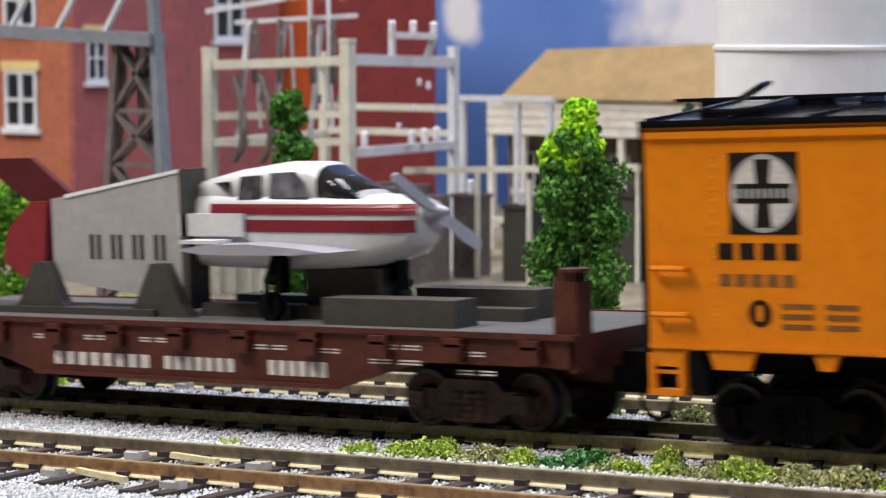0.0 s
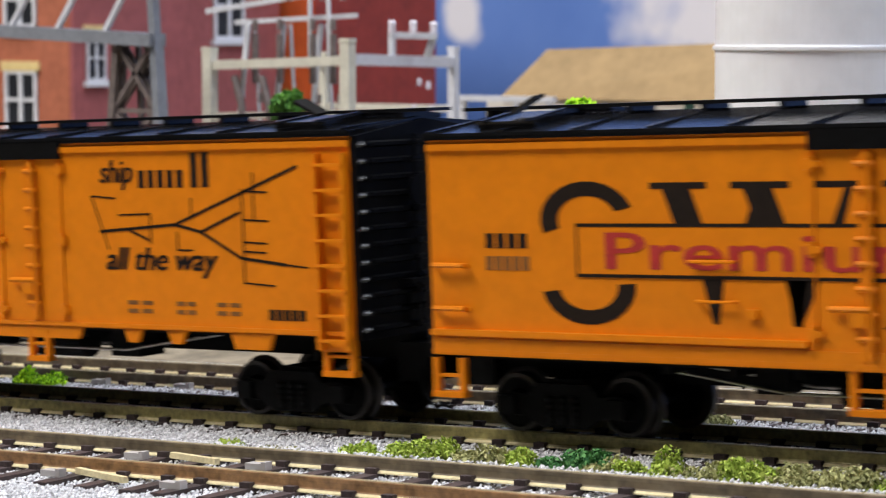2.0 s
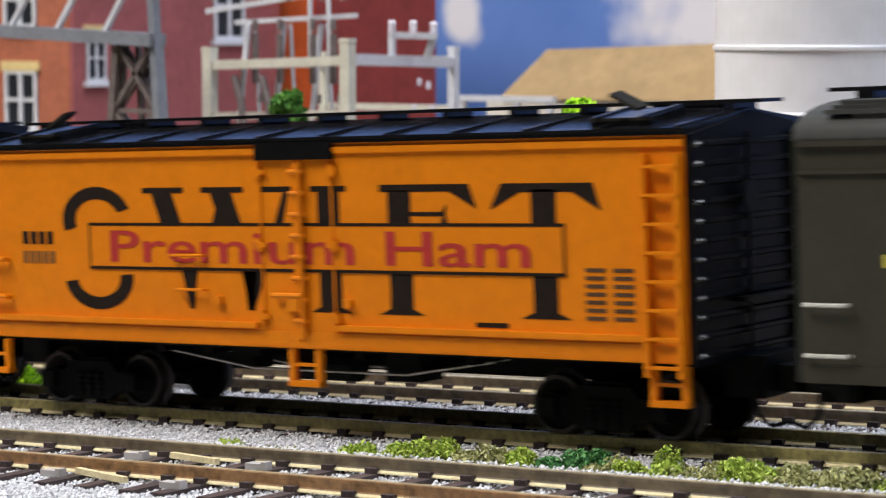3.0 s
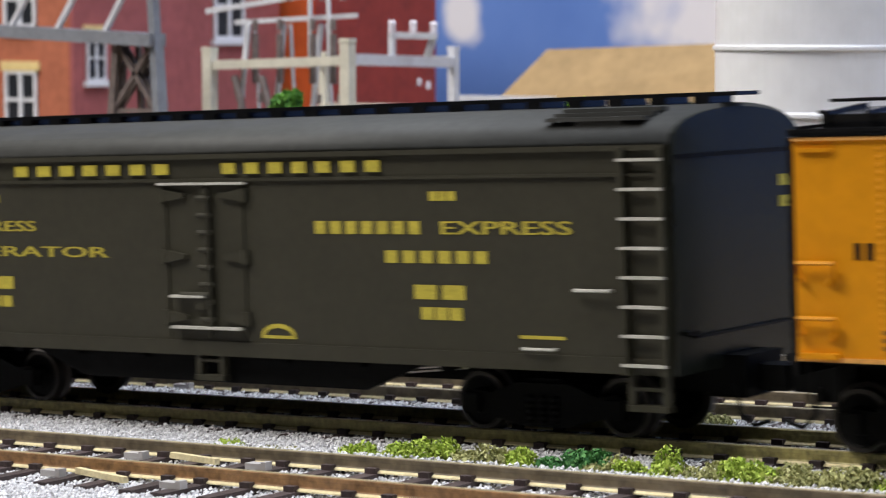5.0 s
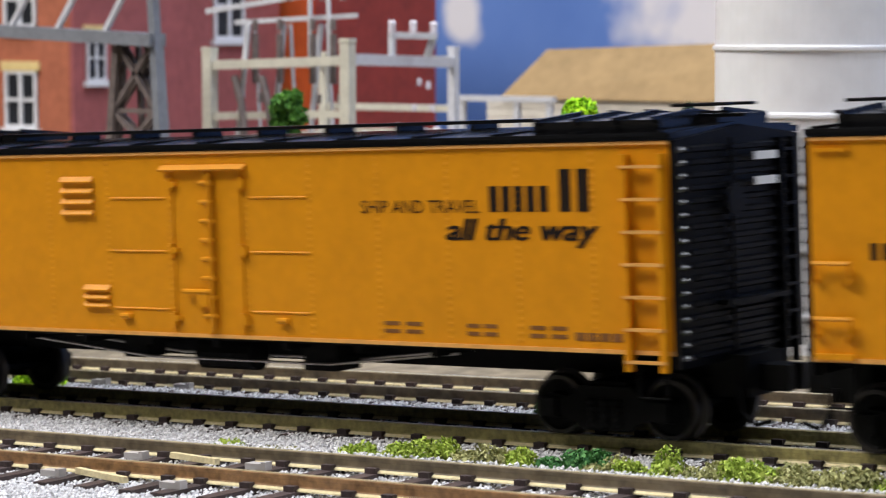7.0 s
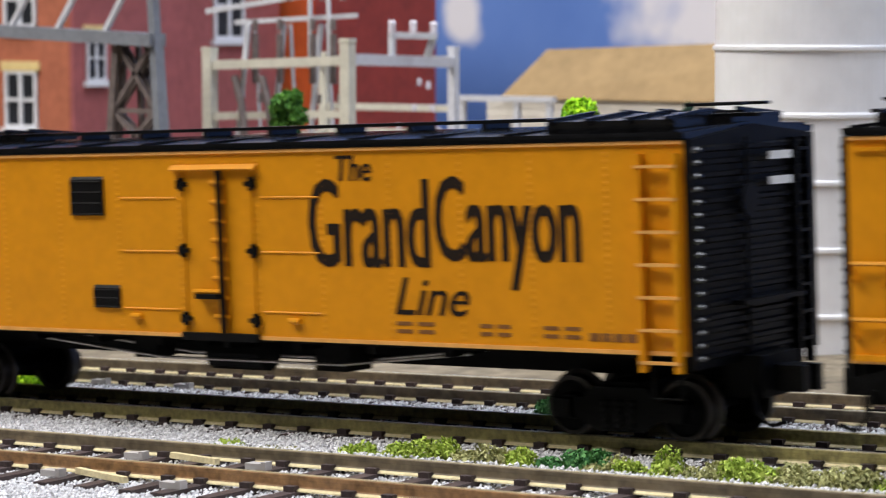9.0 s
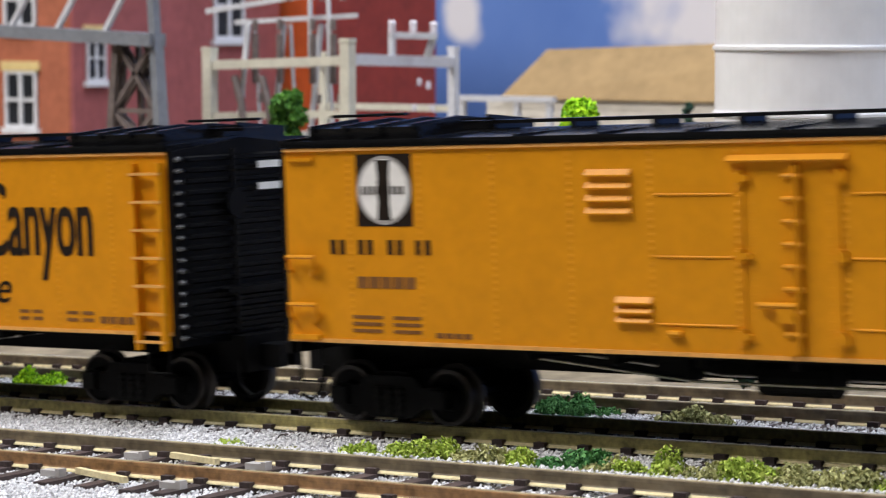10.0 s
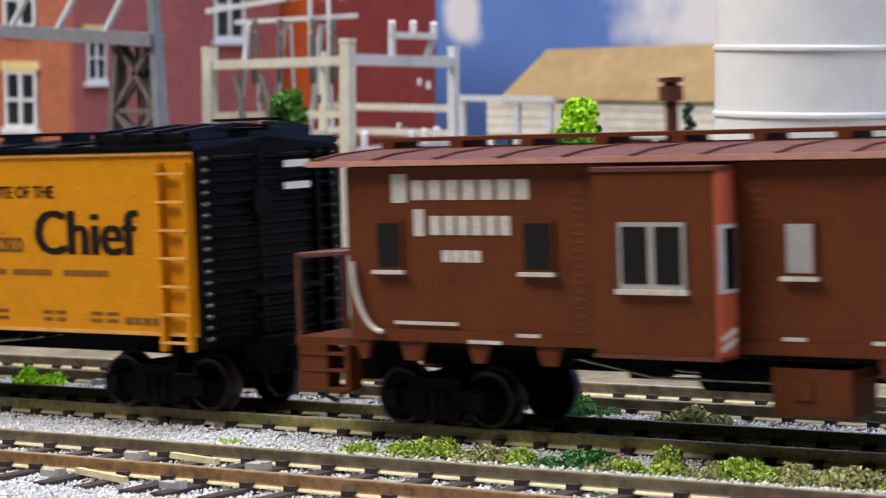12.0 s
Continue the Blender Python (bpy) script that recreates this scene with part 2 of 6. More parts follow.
def words(parent, name, text, x0, x1, z0, z1, material, y, slant=0.0, label="", heavy=0.0):
    """Flat lettering on a side that faces -y, filling the given box."""
    cu = bpy.data.curves.new(name, "FONT")
    cu.body, cu.shear, cu.resolution_u = text, slant, 3
    tmp = bpy.data.objects.new(name, cu)
    scene.collection.objects.link(tmp)
    me = bpy.data.meshes.new_from_object(tmp.evaluated_get(bpy.context.evaluated_depsgraph_get()))
    bpy.data.objects.remove(tmp)
    co = np.empty(len(me.vertices) * 3)
    me.vertices.foreach_get("co", co)
    co = co.reshape(-1, 3)
    lo, hi = co.min(0), co.max(0)
    out = np.empty_like(co)
    out[:, 0] = x0 + (co[:, 0] - lo[0]) / (hi[0] - lo[0]) * (x1 - x0)
    out[:, 1] = y
    out[:, 2] = z0 + (co[:, 1] - lo[1]) / (hi[1] - lo[1]) * (z1 - z0)
    me.vertices.foreach_set("co", (out * MM).ravel())
    me.materials.clear()
    me.materials.append(material)
    ob = new(name, me)
    ob.parent = parent
    if label:
        tagged(ob, label)
    if heavy:
        # a second stroke beside the first thickens the letters
        co2 = new("stroke", me)
        co2.parent = ob
        co2.location = (heavy * MM, -0.00002, 0)
    return ob


def bars(parent, name, n, x0, x1, z0, z1, material, y, gap=0.28, label="", skip=()):
    """A row of n plain upright marks in place of writing."""
    bm = bmesh.new()
    w = (x1 - x0) / n
    for k in range(n):
        if k in skip:
            continue
        a, b = x0 + k * w, x0 + (k + 1 - gap) * w
        prism(bm, [(a, z0), (b, z0), (b, z1), (a, z1)], y, y + 0.06)
    return parts(name, bm, material, parent, label)


def lines(parent, name, rows, x0, x1, z0, z1, material, y, split=0.55, label=""):
    """Rows of small print as plain bars."""
    bm = bmesh.new()
    h = (z1 - z0) / rows
    for k in range(rows):
        z = z0 + k * h
        for a, b in ((x0, x0 + (x1 - x0) * (split - 0.08)), (x0 + (x1 - x0) * (split + 0.08), x1)):
            prism(bm, [(a, z), (b, z), (b, z + h * 0.5), (a, z + h * 0.5)], y, y + 0.06)
    return parts(name, bm, material, parent, label)


def ellipse(cx, cz, rx, rz, a0=0.0, a1=math.tau, n=28):
    return [(cx + rx * math.cos(a0 + (a1 - a0) * k / n), cz + rz * math.sin(a0 + (a1 - a0) * k / n)) for k in range(n)]
# ---- the room and the layout's ground ----
def structure(name, label, category, bm, material, at=None):
    ob = part(name, bm, material, None, label)
    tagged(ob, "", category, "", "structure")
    if at is not None:
        ob.matrix_world = at
    return ob


bm = bmesh.new()
box(bm, -2600, 2600, -2600, 1300, -1230, -1200)
structure("floor", "grey carpeted floor of the railway room", "floor", bm, M_FLOOR)
bm = bmesh.new()
box(bm, -2600, 2600, -2600, 1300, 1300, 1330)
structure("ceiling", "plain white ceiling of the railway room", "ceiling", bm, M_WALL)
for nm, b in (("wall_north", (-2600, 2600, 1300, 1340)), ("wall_south", (-2600, 2600, -2640, -2600)), ("wall_west", (-2640, -2600, -2600, 1300)), ("wall_east", (2600, 2640, -2600, 1300))):
    bm = bmesh.new()
    box(bm, b[0], b[1], b[2], b[3], -1200, 1300)
    structure(nm, "plain off-white wall of the railway room", "wall", bm, M_WALL)

# layout ground: one sheet on a shallow grade, with a rough scenic surface
bm = bmesh.new()
nx, ny = 120, 60
grid = []
for j in range(ny + 1):
    for i in range(nx + 1):
        x, y = -1750 + 3100 * i / nx, -240 + 1240 * j / ny
        z = -5.0 if -75 < y < 75 else -5.0 + 1.6 * noise.noise((x * 0.03, y * 0.03, 0))
        grid.append(bm.verts.new((x, y, z)))
for j in range(ny):
    for i in range(nx):
        k = j * (nx + 1) + i
        bm.faces.new((grid[k], grid[k + 1], grid[k + nx + 2], grid[k + nx + 1]))
structure("ground", "sandy brown scenic earth of the model layout", "ground", bm, M_EARTH, RAMP)
bm = bmesh.new()
box(bm, -1750, 1350, -238, 990, -1080, -9)
structure("baseboard", "plain dark wooden bench under the model layout", "baseboard", bm, M_BEAM, RAMP)

# painted sky behind the layout
def sky_material():
    m = bpy.data.materials.new("painted_sky")
    m.use_nodes = True
    nt = m.node_tree
    b = nt.nodes["Principled BSDF"]
    b.inputs["Roughness"].default_value = 0.9
    tc = nt.nodes.new("ShaderNodeTexCoord")
    ns = nt.nodes.new("ShaderNodeTexNoise")
    ns.inputs["Scale"].default_value, ns.inputs["Detail"].default_value = 14, 5
    nt.links.new(tc.outputs["Object"], ns.inputs["Vector"])
    edge = nt.nodes.new("ShaderNodeTexNoise")
    edge.inputs["Scale"].default_value, edge.inputs["Detail"].default_value = 38, 4
    nt.links.new(tc.outputs["Object"], edge.inputs["Vector"])
    blue = nt.nodes.new("ShaderNodeMix")
    blue.data_type = "RGBA"
    blue.inputs[6].default_value, blue.inputs[7].default_value = (0.045, 0.11, 0.36, 1), (0.13, 0.23, 0.54, 1)
    nt.links.new(ns.outputs["Fac"], blue.inputs[0])
    last = blue.outputs[2]
    for cx, cz, rx, rz in ((-0.565, 0.083, 0.098, 0.062), (-0.769, 0.068, 0.013, 0.015), (-0.36, 0.10, 0.14, 0.05), (-0.98, 0.16, 0.10, 0.05), (-0.70, 0.19, 0.10, 0.04)):
        mp = nt.nodes.new("ShaderNodeMapping")
        mp.vector_type = "POINT"
        mp.inputs["Location"].default_value = (-cx / rx, 0, -cz / rz)
        mp.inputs["Scale"].default_value = (1 / rx, 0, 1 / rz)
        nt.links.new(tc.outputs["Object"], mp.inputs["Vector"])
        ln = nt.nodes.new("ShaderNodeVectorMath")
        ln.operation = "LENGTH"
        nt.links.new(mp.outputs["Vector"], ln.inputs[0])
        ad = nt.nodes.new("ShaderNodeMath")
        ad.operation = "MULTIPLY_ADD"
        ad.inputs[1].default_value, ad.inputs[2].default_value = 1.1, -0.55
        nt.links.new(edge.outputs["Fac"], ad.inputs[0])
        su = nt.nodes.new("ShaderNodeMath")
        su.operation = "ADD"
        nt.links.new(ln.outputs["Value"], su.inputs[0])
        nt.links.new(ad.outputs[0], su.inputs[1])
        mr = nt.nodes.new("ShaderNodeMapRange")
        mr.inputs["From Min"].default_value, mr.inputs["From Max"].default_value = 1.22, 0.72
        nt.links.new(su.outputs[0], mr.inputs["Value"])
        mx = nt.nodes.new("ShaderNodeMix")
        mx.data_type = "RGBA"
        mx.inputs[7].default_value = (0.60, 0.58, 0.62, 1)
        nt.links.new(mr.outputs["Result"], mx.inputs[0])
        nt.links.new(last, mx.inputs[6])
        last = mx.outputs[2]
    nt.links.new(last, b.inputs["Base Color"])
    return m


bm = bmesh.new()
box(bm, -1750, 1350, 740, 746, -90, 520)
structure("backdrop", "painted blue sky backdrop with soft white clouds", "backdrop", bm, sky_material())


# ---- tracks ----
def rail_mesh(y, material):
    """Rail of a flat-bottomed section, head and web."""
    bm = bmesh.new()
    prof = [(-0.66, -1.75), (-0.55, -1.55), (-0.52, -0.75), (-0.55, -0.60), (-0.55, -0.08), (-0.40, 0.0), (0.40, 0.0), (0.55, -0.08), (0.55, -0.60), (0.52, -0.75), (0.55, -1.55), (0.66, -1.75)]
    loft(bm, [[(x, y + a, z) for a, z in prof] for x in (-1700, 1300)])
    return bm


def track(label, y0, gauge, pitch, phase, rail_mat, near_mat, foot_mat, reach=14.5):
    tr = thing("track", label, "railway track", "model railway tracks", "", RAMP)
    for s, m in ((-1, near_mat), (1, rail_mat)):
        y = y0 + s * gauge / 2
        r = part("rail", rail_mesh(y, m), m, tr)
        bm = bmesh.new()
        loft(bm, [[(x, y + a, z) for a, z in ((-1.15, -2.2), (-1.1, -2.0), (-0.5, -1.70), (0.5, -1.70), (1.1, -2.0), (1.15, -2.2))] for x in (-1700, 1300)])
        part("rail_foot", bm, foot_mat, r, "bright metal rail foot" if foot_mat is M_BRASS else "")
        bm = bmesh.new()
        prism(bm, [(-1700, 0.0), (1300, 0.0), (1300, 0.05), (-1700, 0.05)], y - 0.38, y + 0.38)
        part("rail_head", bm, M_RAILHEAD, r, "worn running surface")
    bm = bmesh.new()
    box(bm, -1.25, 1.25, y0 - reach, y0 + reach, -4.0, -2.2)
    for s in (-1, 1):
        for o in (-1.2, 1.2):
            y = y0 + s * gauge / 2 + o
            box(bm, -0.95, 0.95, y - 0.55, y + 0.55, -2.25, -1.4)
    me = mesh_of("tie", bm, M_TIE, 0.12)
    for k in range(int(1000 / pitch)):
        x = -760 + phase + k * pitch
        if x > 190:
            break
        ob = new("tie", me)
        ob.parent = tr
        ob.matrix_basis = pose((x + random.uniform(-.25, .25)) * MM, 0, 0, 0, 0, random.uniform(-1.2, 1.2))
    bm = bmesh.new()
    for k in range(int(2900 / pitch)):
        x = -1690 + phase + k * pitch
        if x < -764 + phase or 190 < x < 1290:
            box(bm, x - 1.25, x + 1.25, y0 - reach, y0 + reach, -4.0, -2.2)
    tagged(part("distant_ties", bm, M_TIE, tr), "dark ties along the rest of the track", "", "", "stuff")
    return tr


track("model track with weathered rails and dark ties on ballast", 0.0, 16.6, 7.82, 7.4, M_RAIL, M_RAIL, M_BRASS)
RUSTY = track("model track with rusty brown rails and dark ties in pale ballast", -48.1, 17.6, 8.42, 0.04, M_RAILBROWN, M_RAILRUST, M_BRASS, 19.0)
EMPTY = track("empty model track with weathered rails behind the train", 39.0, 17.2, 7.35, 2.9, M_RAILBROWN, M_RAILBROWN, M_BRASS)


def joints(tr, blocks, strips):
    """Grey joint blocks and bright check strips that lie on the ties."""
    bm = bmesh.new()
    for x, y in blocks:
        box(bm, x - 1.7, x + 1.5, y - 0.9, y + 0.9, -2.25, -1.3)
        box(bm, x + 1.5, x + 2.4, y - 1.0, y + 0.5, -2.25, -1.0)
    parts("joint_block", bm, M_SILVER, tr, "small grey rail joint block", bevel=0.15)
    bm = bmesh.new()
    for a, b in strips:
        bar(bm, (a[0], a[1], -1.7), (b[0], b[1], -1.7), 0.9, 0.9)
    parts("check_strip", bm, M_BRASS, tr, "bright slanting check strip")


joints(RUSTY, ((-257.6, -43.4), (-232.3, -44.0), (-257.0, -61.6), (-232.0, -62.6)), (((-252.1, -41.1), (-240.6, -43.6)), ((-254.6, -58.8), (-241.1, -62.6))))
joints(EMPTY, ((-336.4, 28.4), (-314.3, 28.4)), (((-334.2, 33.2), (-323.4, 31.2)),))


def ballast():
    """Loose grey stones on a pale bed, one heap of stones for all tracks."""
    rng = np.random.default_rng(5)
    n = 170000
    x = rng.uniform(-450, -105, n)
    y = rng.uniform(-80, 60, n)
    keep = np.ones(n, bool)
    r = rng.uniform(0.20, 0.46, n)
    z = np.full(n, -3.75) + rng.uniform(-0.3, 0.35, n)
    for y0 in (0.0, -48.1, 39.0):
        near = np.abs(y - y0) < (19.0 if y0 < -40 else 11.5)
        z[near] += 0.75
    shoulder = np.minimum(np.minimum(np.abs(y), np.abs(y + 48.1)), np.abs(y - 39.0))
    z += np.clip((shoulder - np.where(y < -48.1, 19.4, 10.6)) / 1.5, 0, 1) * 1.35
    octa = np.array([(1, 0, 0), (-1, 0, 0), (0, 1, 0), (0, -1, 0), (0, 0, 1), (0, 0, -1)], float)
    tri = np.array([(0, 2, 4), (2, 1, 4), (1, 3, 4), (3, 0, 4), (2, 0, 5), (1, 2, 5), (3, 1, 5), (0, 3, 5)])
    v = octa[None] * r[:, None, None] * rng.uniform(0.6, 1.15, (n, 6, 1))
    a = rng.uniform(0, math.tau, n)
    c, s = np.cos(a), np.sin(a)
    vx = v[:, :, 0] * c[:, None] - v[:, :, 1] * s[:, None] + 0.4 * v[:, :, 2]
    vy = v[:, :, 0] * s[:, None] + v[:, :, 1] * c[:, None]
    v = np.stack([vx + x[:, None], vy + y[:, None], v[:, :, 2] * 0.8 + z[:, None]], 2).reshape(-1, 3) * MM
    f = (tri[None] + 6 * np.arange(n)[:, None, None]).reshape(-1, 3)
    me = bpy.data.meshes.new("ballast")
    me.from_pydata(v.tolist(), [], f.tolist())
    me.materials.append(M_STONE)
    ob = new("ballast", me)
    ob.matrix_world = RAMP
    tagged(ob, "loose pale grey crushed stone between the tracks", "ballast", "", "stuff")
    bm = bmesh.new()
    prism(bm, [(-1750, -5.2), (1350, -5.2), (1350, -3.6), (-1750, -3.6)], -92, 74)
    for ya, yb in ((-36.2, -12.0), (12.0, 27.0), (-92, -68.5), (51.0, 66)):
        prism(bm, [(-1750, -3.7), (1350, -3.7), (1350, -2.75), (-1750, -2.75)], ya, yb)
    structure("ballast_bed", "pale grey stone bed under the model tracks", "trackbed", bm, M_GROUND, RAMP)


ballast()


# ---- low growth ----
def bits(rng, n, centre, radii, size, shell=0.5):
    """Points and triangles of n small leaf flakes in an ellipsoid."""
    d = rng.normal(size=(n, 3))
    d /= np.linalg.norm(d, axis=1)[:, None]
    q = np.array(centre) + d * np.array(radii) * (shell + (1 - shell) * rng.random((n, 1)) ** 0.5)
    u = rng.normal(size=(n, 4, 3))
    u /= np.linalg.norm(u, axis=2)[:, :, None]
    s = size * rng.uniform(0.6, 1.4, (n, 1, 1))
    v = (q[:, None, :] + u * s).reshape(-1, 3)
    k = 4 * np.arange(n)[:, None]
    f = np.concatenate([k + np.array([0, 1, 2]), k + np.array([0, 2, 3]), k + np.array([0, 3, 1]), k + np.array([1, 3, 2])])
    return v, f


def flakes(name, sets, material, parent=None):
    vs, fs, o = [], [], 0
    for v, f in sets:
        vs.append(v)
        fs.append(f + o)
        o += len(v)
    me = bpy.data.meshes.new(name)
    me.from_pydata((np.concatenate(vs) * MM).tolist(), [], np.concatenate(fs).tolist())
    me.materials.append(material)
    ob = new(name, me)
    if parent:
        ob.parent = parent
    return ob


def tuft(x, y, w, h, material, label, seed, d=None):
    rng = np.random.default_rng(seed)
    sets = []
    for k in range(max(3, int(w / 1.5))):
        cx = rng.uniform(-w / 2, w / 2)
        hh = 1.35 * h * rng.uniform(0.55, 1.0) * (1 - 0.4 * abs(2 * cx / w))
        sets.append(bits(rng, 300, (cx, rng.uniform(-1, 1) * (d or 2.4), hh * 0.40), (2.3, 2.0, hh * 0.6), 0.42, 0.25))
    ob = flakes("turf_clump", sets, material)
    tagged(ob, label, "grass clump", "turf clumps along the track")
    ob.matrix_world = RAMP @ pose(x * MM, y * MM, -2.9 * MM)
    return ob


for k, (x, w, h, m, lab) in enumerate((
        (-221.5, 11, 4.6, M_TUFT, "yellow-green foam turf clump beside the track"), (-232.5, 5, 2.6, M_TUFT, "small yellow-green foam turf clump beside the track"),
        (-210.5, 9, 4.4, M_TUFTOLIVE, "olive and yellow foam turf clump beside the track"), (-203.0, 5, 3.4, M_TUFT, "low yellow-green foam turf clump beside the track"),
        (-194.5, 8, 4.6, M_TUFTGREEN, "deep green foam turf clump beside the track"), (-187.5, 6, 3.8, M_TUFTOLIVE, "olive foam turf clump beside the track"),
        (-180.5, 8, 5.2, M_TUFT, "tall yellow-green foam turf clump beside the track"), (-173.0, 7, 4.2, M_TUFTOLIVE, "dull olive foam turf clump beside the track"),
        (-166.0, 8, 4.6, M_TUFT, "yellow-green foam turf clump beside the track"), (-158.0, 8, 4.6, M_TUFTOLIVE, "dull olive foam turf clump beside the track"),
        (-150.0, 8, 4.4, M_TUFTOLIVE, "brownish foam turf clump beside the track"), (-142.0, 8, 4.0, M_TUFT, "yellow-green foam turf clump beside the track"))):
    tuft(x + 5.5, -25.2 - 0.4 * (k % 3), w * 1.15, h * 0.84, m, lab, 40 + k)
tuft(-254, -26.5, 4, 1.6, M_TUFT, "tiny yellow-green turf tuft in the ballast", 60, 1.0)
tuft(-242, -29.0, 8, 1.2, M_TUFTOLIVE, "sparse olive turf tuft in the ballast", 61, 1.0)
tuft(-223.0, 24.5, 16, 3.4, M_TUFTGREEN, "deep green foam turf clump behind the train", 62)
tuft(-198.0, 24.0, 13, 2.8, M_TUFTOLIVE, "olive foam turf clump behind the train", 63)
tuft(-348.0, 22.0, 10, 4.6, M_LEAFLIME, "bright green foam turf clump behind the train", 64)
# ---- scenery behind the tracks ----
def ground_z(x):
    return ramp_z(x) - 5.0


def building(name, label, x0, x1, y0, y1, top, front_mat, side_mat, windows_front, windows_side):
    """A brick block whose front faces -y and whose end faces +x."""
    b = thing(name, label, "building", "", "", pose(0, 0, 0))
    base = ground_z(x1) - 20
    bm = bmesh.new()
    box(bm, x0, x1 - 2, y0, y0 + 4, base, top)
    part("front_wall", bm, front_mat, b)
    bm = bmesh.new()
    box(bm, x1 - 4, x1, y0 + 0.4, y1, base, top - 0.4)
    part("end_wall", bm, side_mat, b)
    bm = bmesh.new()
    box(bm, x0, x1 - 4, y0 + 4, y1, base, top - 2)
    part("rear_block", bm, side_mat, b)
    bm = bmesh.new()
    box(bm, x0 - 1, x1 + 1, y0 - 1, y1 + 1, top, top + 5)
    part("parapet", bm, M_TRIM, b, "pale coping along the roof edge")
    for x, z, w, h in windows_front:
        window(b, Matrix.Translation((x, y0, z)), w, h)
    for y, z, w, h in windows_side:
        window(b, Matrix.Translation((x1, y, z)) @ Matrix.Rotation(math.pi / 2, 4, "Z"), w, h)
    return b


def window(parent, m, w, h, stone=True):
    """A sash window, centred at the origin of m, facing its -y."""
    bm = bmesh.new()
    box(bm, -w / 2, w / 2, -0.3, 0.1, -h / 2, h / 2, m)
    wi = part("window", bm, M_PANE, parent, "dark glazed sash window with a white frame")
    bm = bmesh.new()
    t = w * 0.075
    for a in (-w / 2, w / 2 - t, -t * 0.6):
        box(bm, a, a + (t * 1.2 if a == -t * 0.6 else t), -1.4, 0.0, -h / 2, h / 2, m)
    for a in (-h / 2, h / 2 - t, -t * 0.6):
        box(bm, -w / 2, w / 2, -1.25, -0.01, a, a + t, m)
    part("frame", bm, M_TRIM, wi)
    bm = bmesh.new()
    box(bm, -w / 2 - 1.5, w / 2 + 1.5, -2.2, 0.0, -h / 2 - 2.4, -h / 2, m)
    part("sill", bm, M_TRIM, wi)
    if not stone:
        return
    bm = bmesh.new()
    box(bm, -w / 2 - 1.5, w / 2 + 1.5, -1.6, 0.0, h / 2, h / 2 + 4.0, m)
    part("lintel", bm, M_CREAMTRIM, wi, "pale yellow stone lintel")


# Fronts take the lit brick tone, end walls the shaded one.
building("brick_building", "tall orange-red brick factory building with white sash windows", -920, -719, 400, 531, 118, M_BRICKLIT, M_BRICKSHADE,
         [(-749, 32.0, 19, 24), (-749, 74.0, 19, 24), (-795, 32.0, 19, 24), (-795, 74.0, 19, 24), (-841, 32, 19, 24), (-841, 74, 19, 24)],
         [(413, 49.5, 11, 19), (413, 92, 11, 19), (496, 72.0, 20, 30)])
building("brick_building", "red brick factory building, front coloured as lit and end as shaded", -830, -700.6, 535, 625, 130, M_BRICKHOTLIT, M_BRICKDEEPSHADE, [], [])


def crane():
    c = thing("gantry_crane", "grey steel lattice gantry with a tall braced leg", "gantry", "", "", pose(0, 0, 0))
    bm = bmesh.new()
    box(bm, -700, -491, 206, 213, 55.2, 59.0)
    # the girder dips a little towards its leg
    part("lower_girder", bm, M_GREYSTEEL, c).matrix_basis = Matrix.Translation((-0.49, 0, 0.057)) @ Matrix.Rotation(radians(2.4), 4, "Y") @ Matrix.Translation((0.49, 0, -0.057))
    bm = bmesh.new()
    box(bm, -700, -488, 206, 213, 82, 85)
    part("upper_girder", bm, M_GREYSTEEL, c)
    bm = bmesh.new()
    for k in range(9):
        x = -502 - k * 20
        bar(bm, (x - 10, 208, 58 + k * 0.8), (x + 8, 208, 83), 1.5, 1.5)
    parts("brace", bm, M_SUBBLUE, c, "pale diagonal bracing rod")
    base = ground_z(-490) - 2
    for x, lean in ((-493.0, 6), (-507, -8)):
        for y in (209, 212):
            bm = bmesh.new()
            bar(bm, (x, y, 84 if y < 212 and x > -500 else 57), (x + lean, y, base), 2.8 if x > -500 and y < 212 else 1.8, 2.4)
            part("leg", bm, M_GREYSTEEL if x > -500 else M_GREYDARK, c)
    bm = bmesh.new()
    def span(z):
        u = (57 - z) / (57 - base)
        return -507 - 8 * u, -493 + 6 * u
    for z0, z1 in ((base + 1, base + 22), (base + 22, base + 42), (base + 42, base + 58), (base + 58, 56)):
        (a0, b0), (a1, b1) = span(z0), span(z1)
        for y in (209.5, 212):
            bar(bm, (a0, y, z0), (b1, y, z1), 1.4, 1.4)
            bar(bm, (b0, y, z0), (a1, y, z1), 1.4, 1.4)
        bar(bm, (a1, 210, z1), (b1, 210, z1), 1.3, 1.3)
    for x in (-503, -499.5, -496.5):
        bar(bm, (x, 214, 56), (x + 1.5, 214, 26), 1.6, 1.6)
    parts("lattice_bar", bm, M_GREYDARK, c, "brown weathered brace")
    return c


crane()


def insulator(bm, x, y, z, h=4.5, r=1.4):
    prof = []
    for k in range(4):
        prof += [(r, z + k * h / 4), (r * 0.5, z + (k + 0.7) * h / 4)]
    loft(bm, [[(x + q * math.cos(j * math.tau / 8), y + q * math.sin(j * math.tau / 8), zz) for j in range(8)] for q, zz in prof])


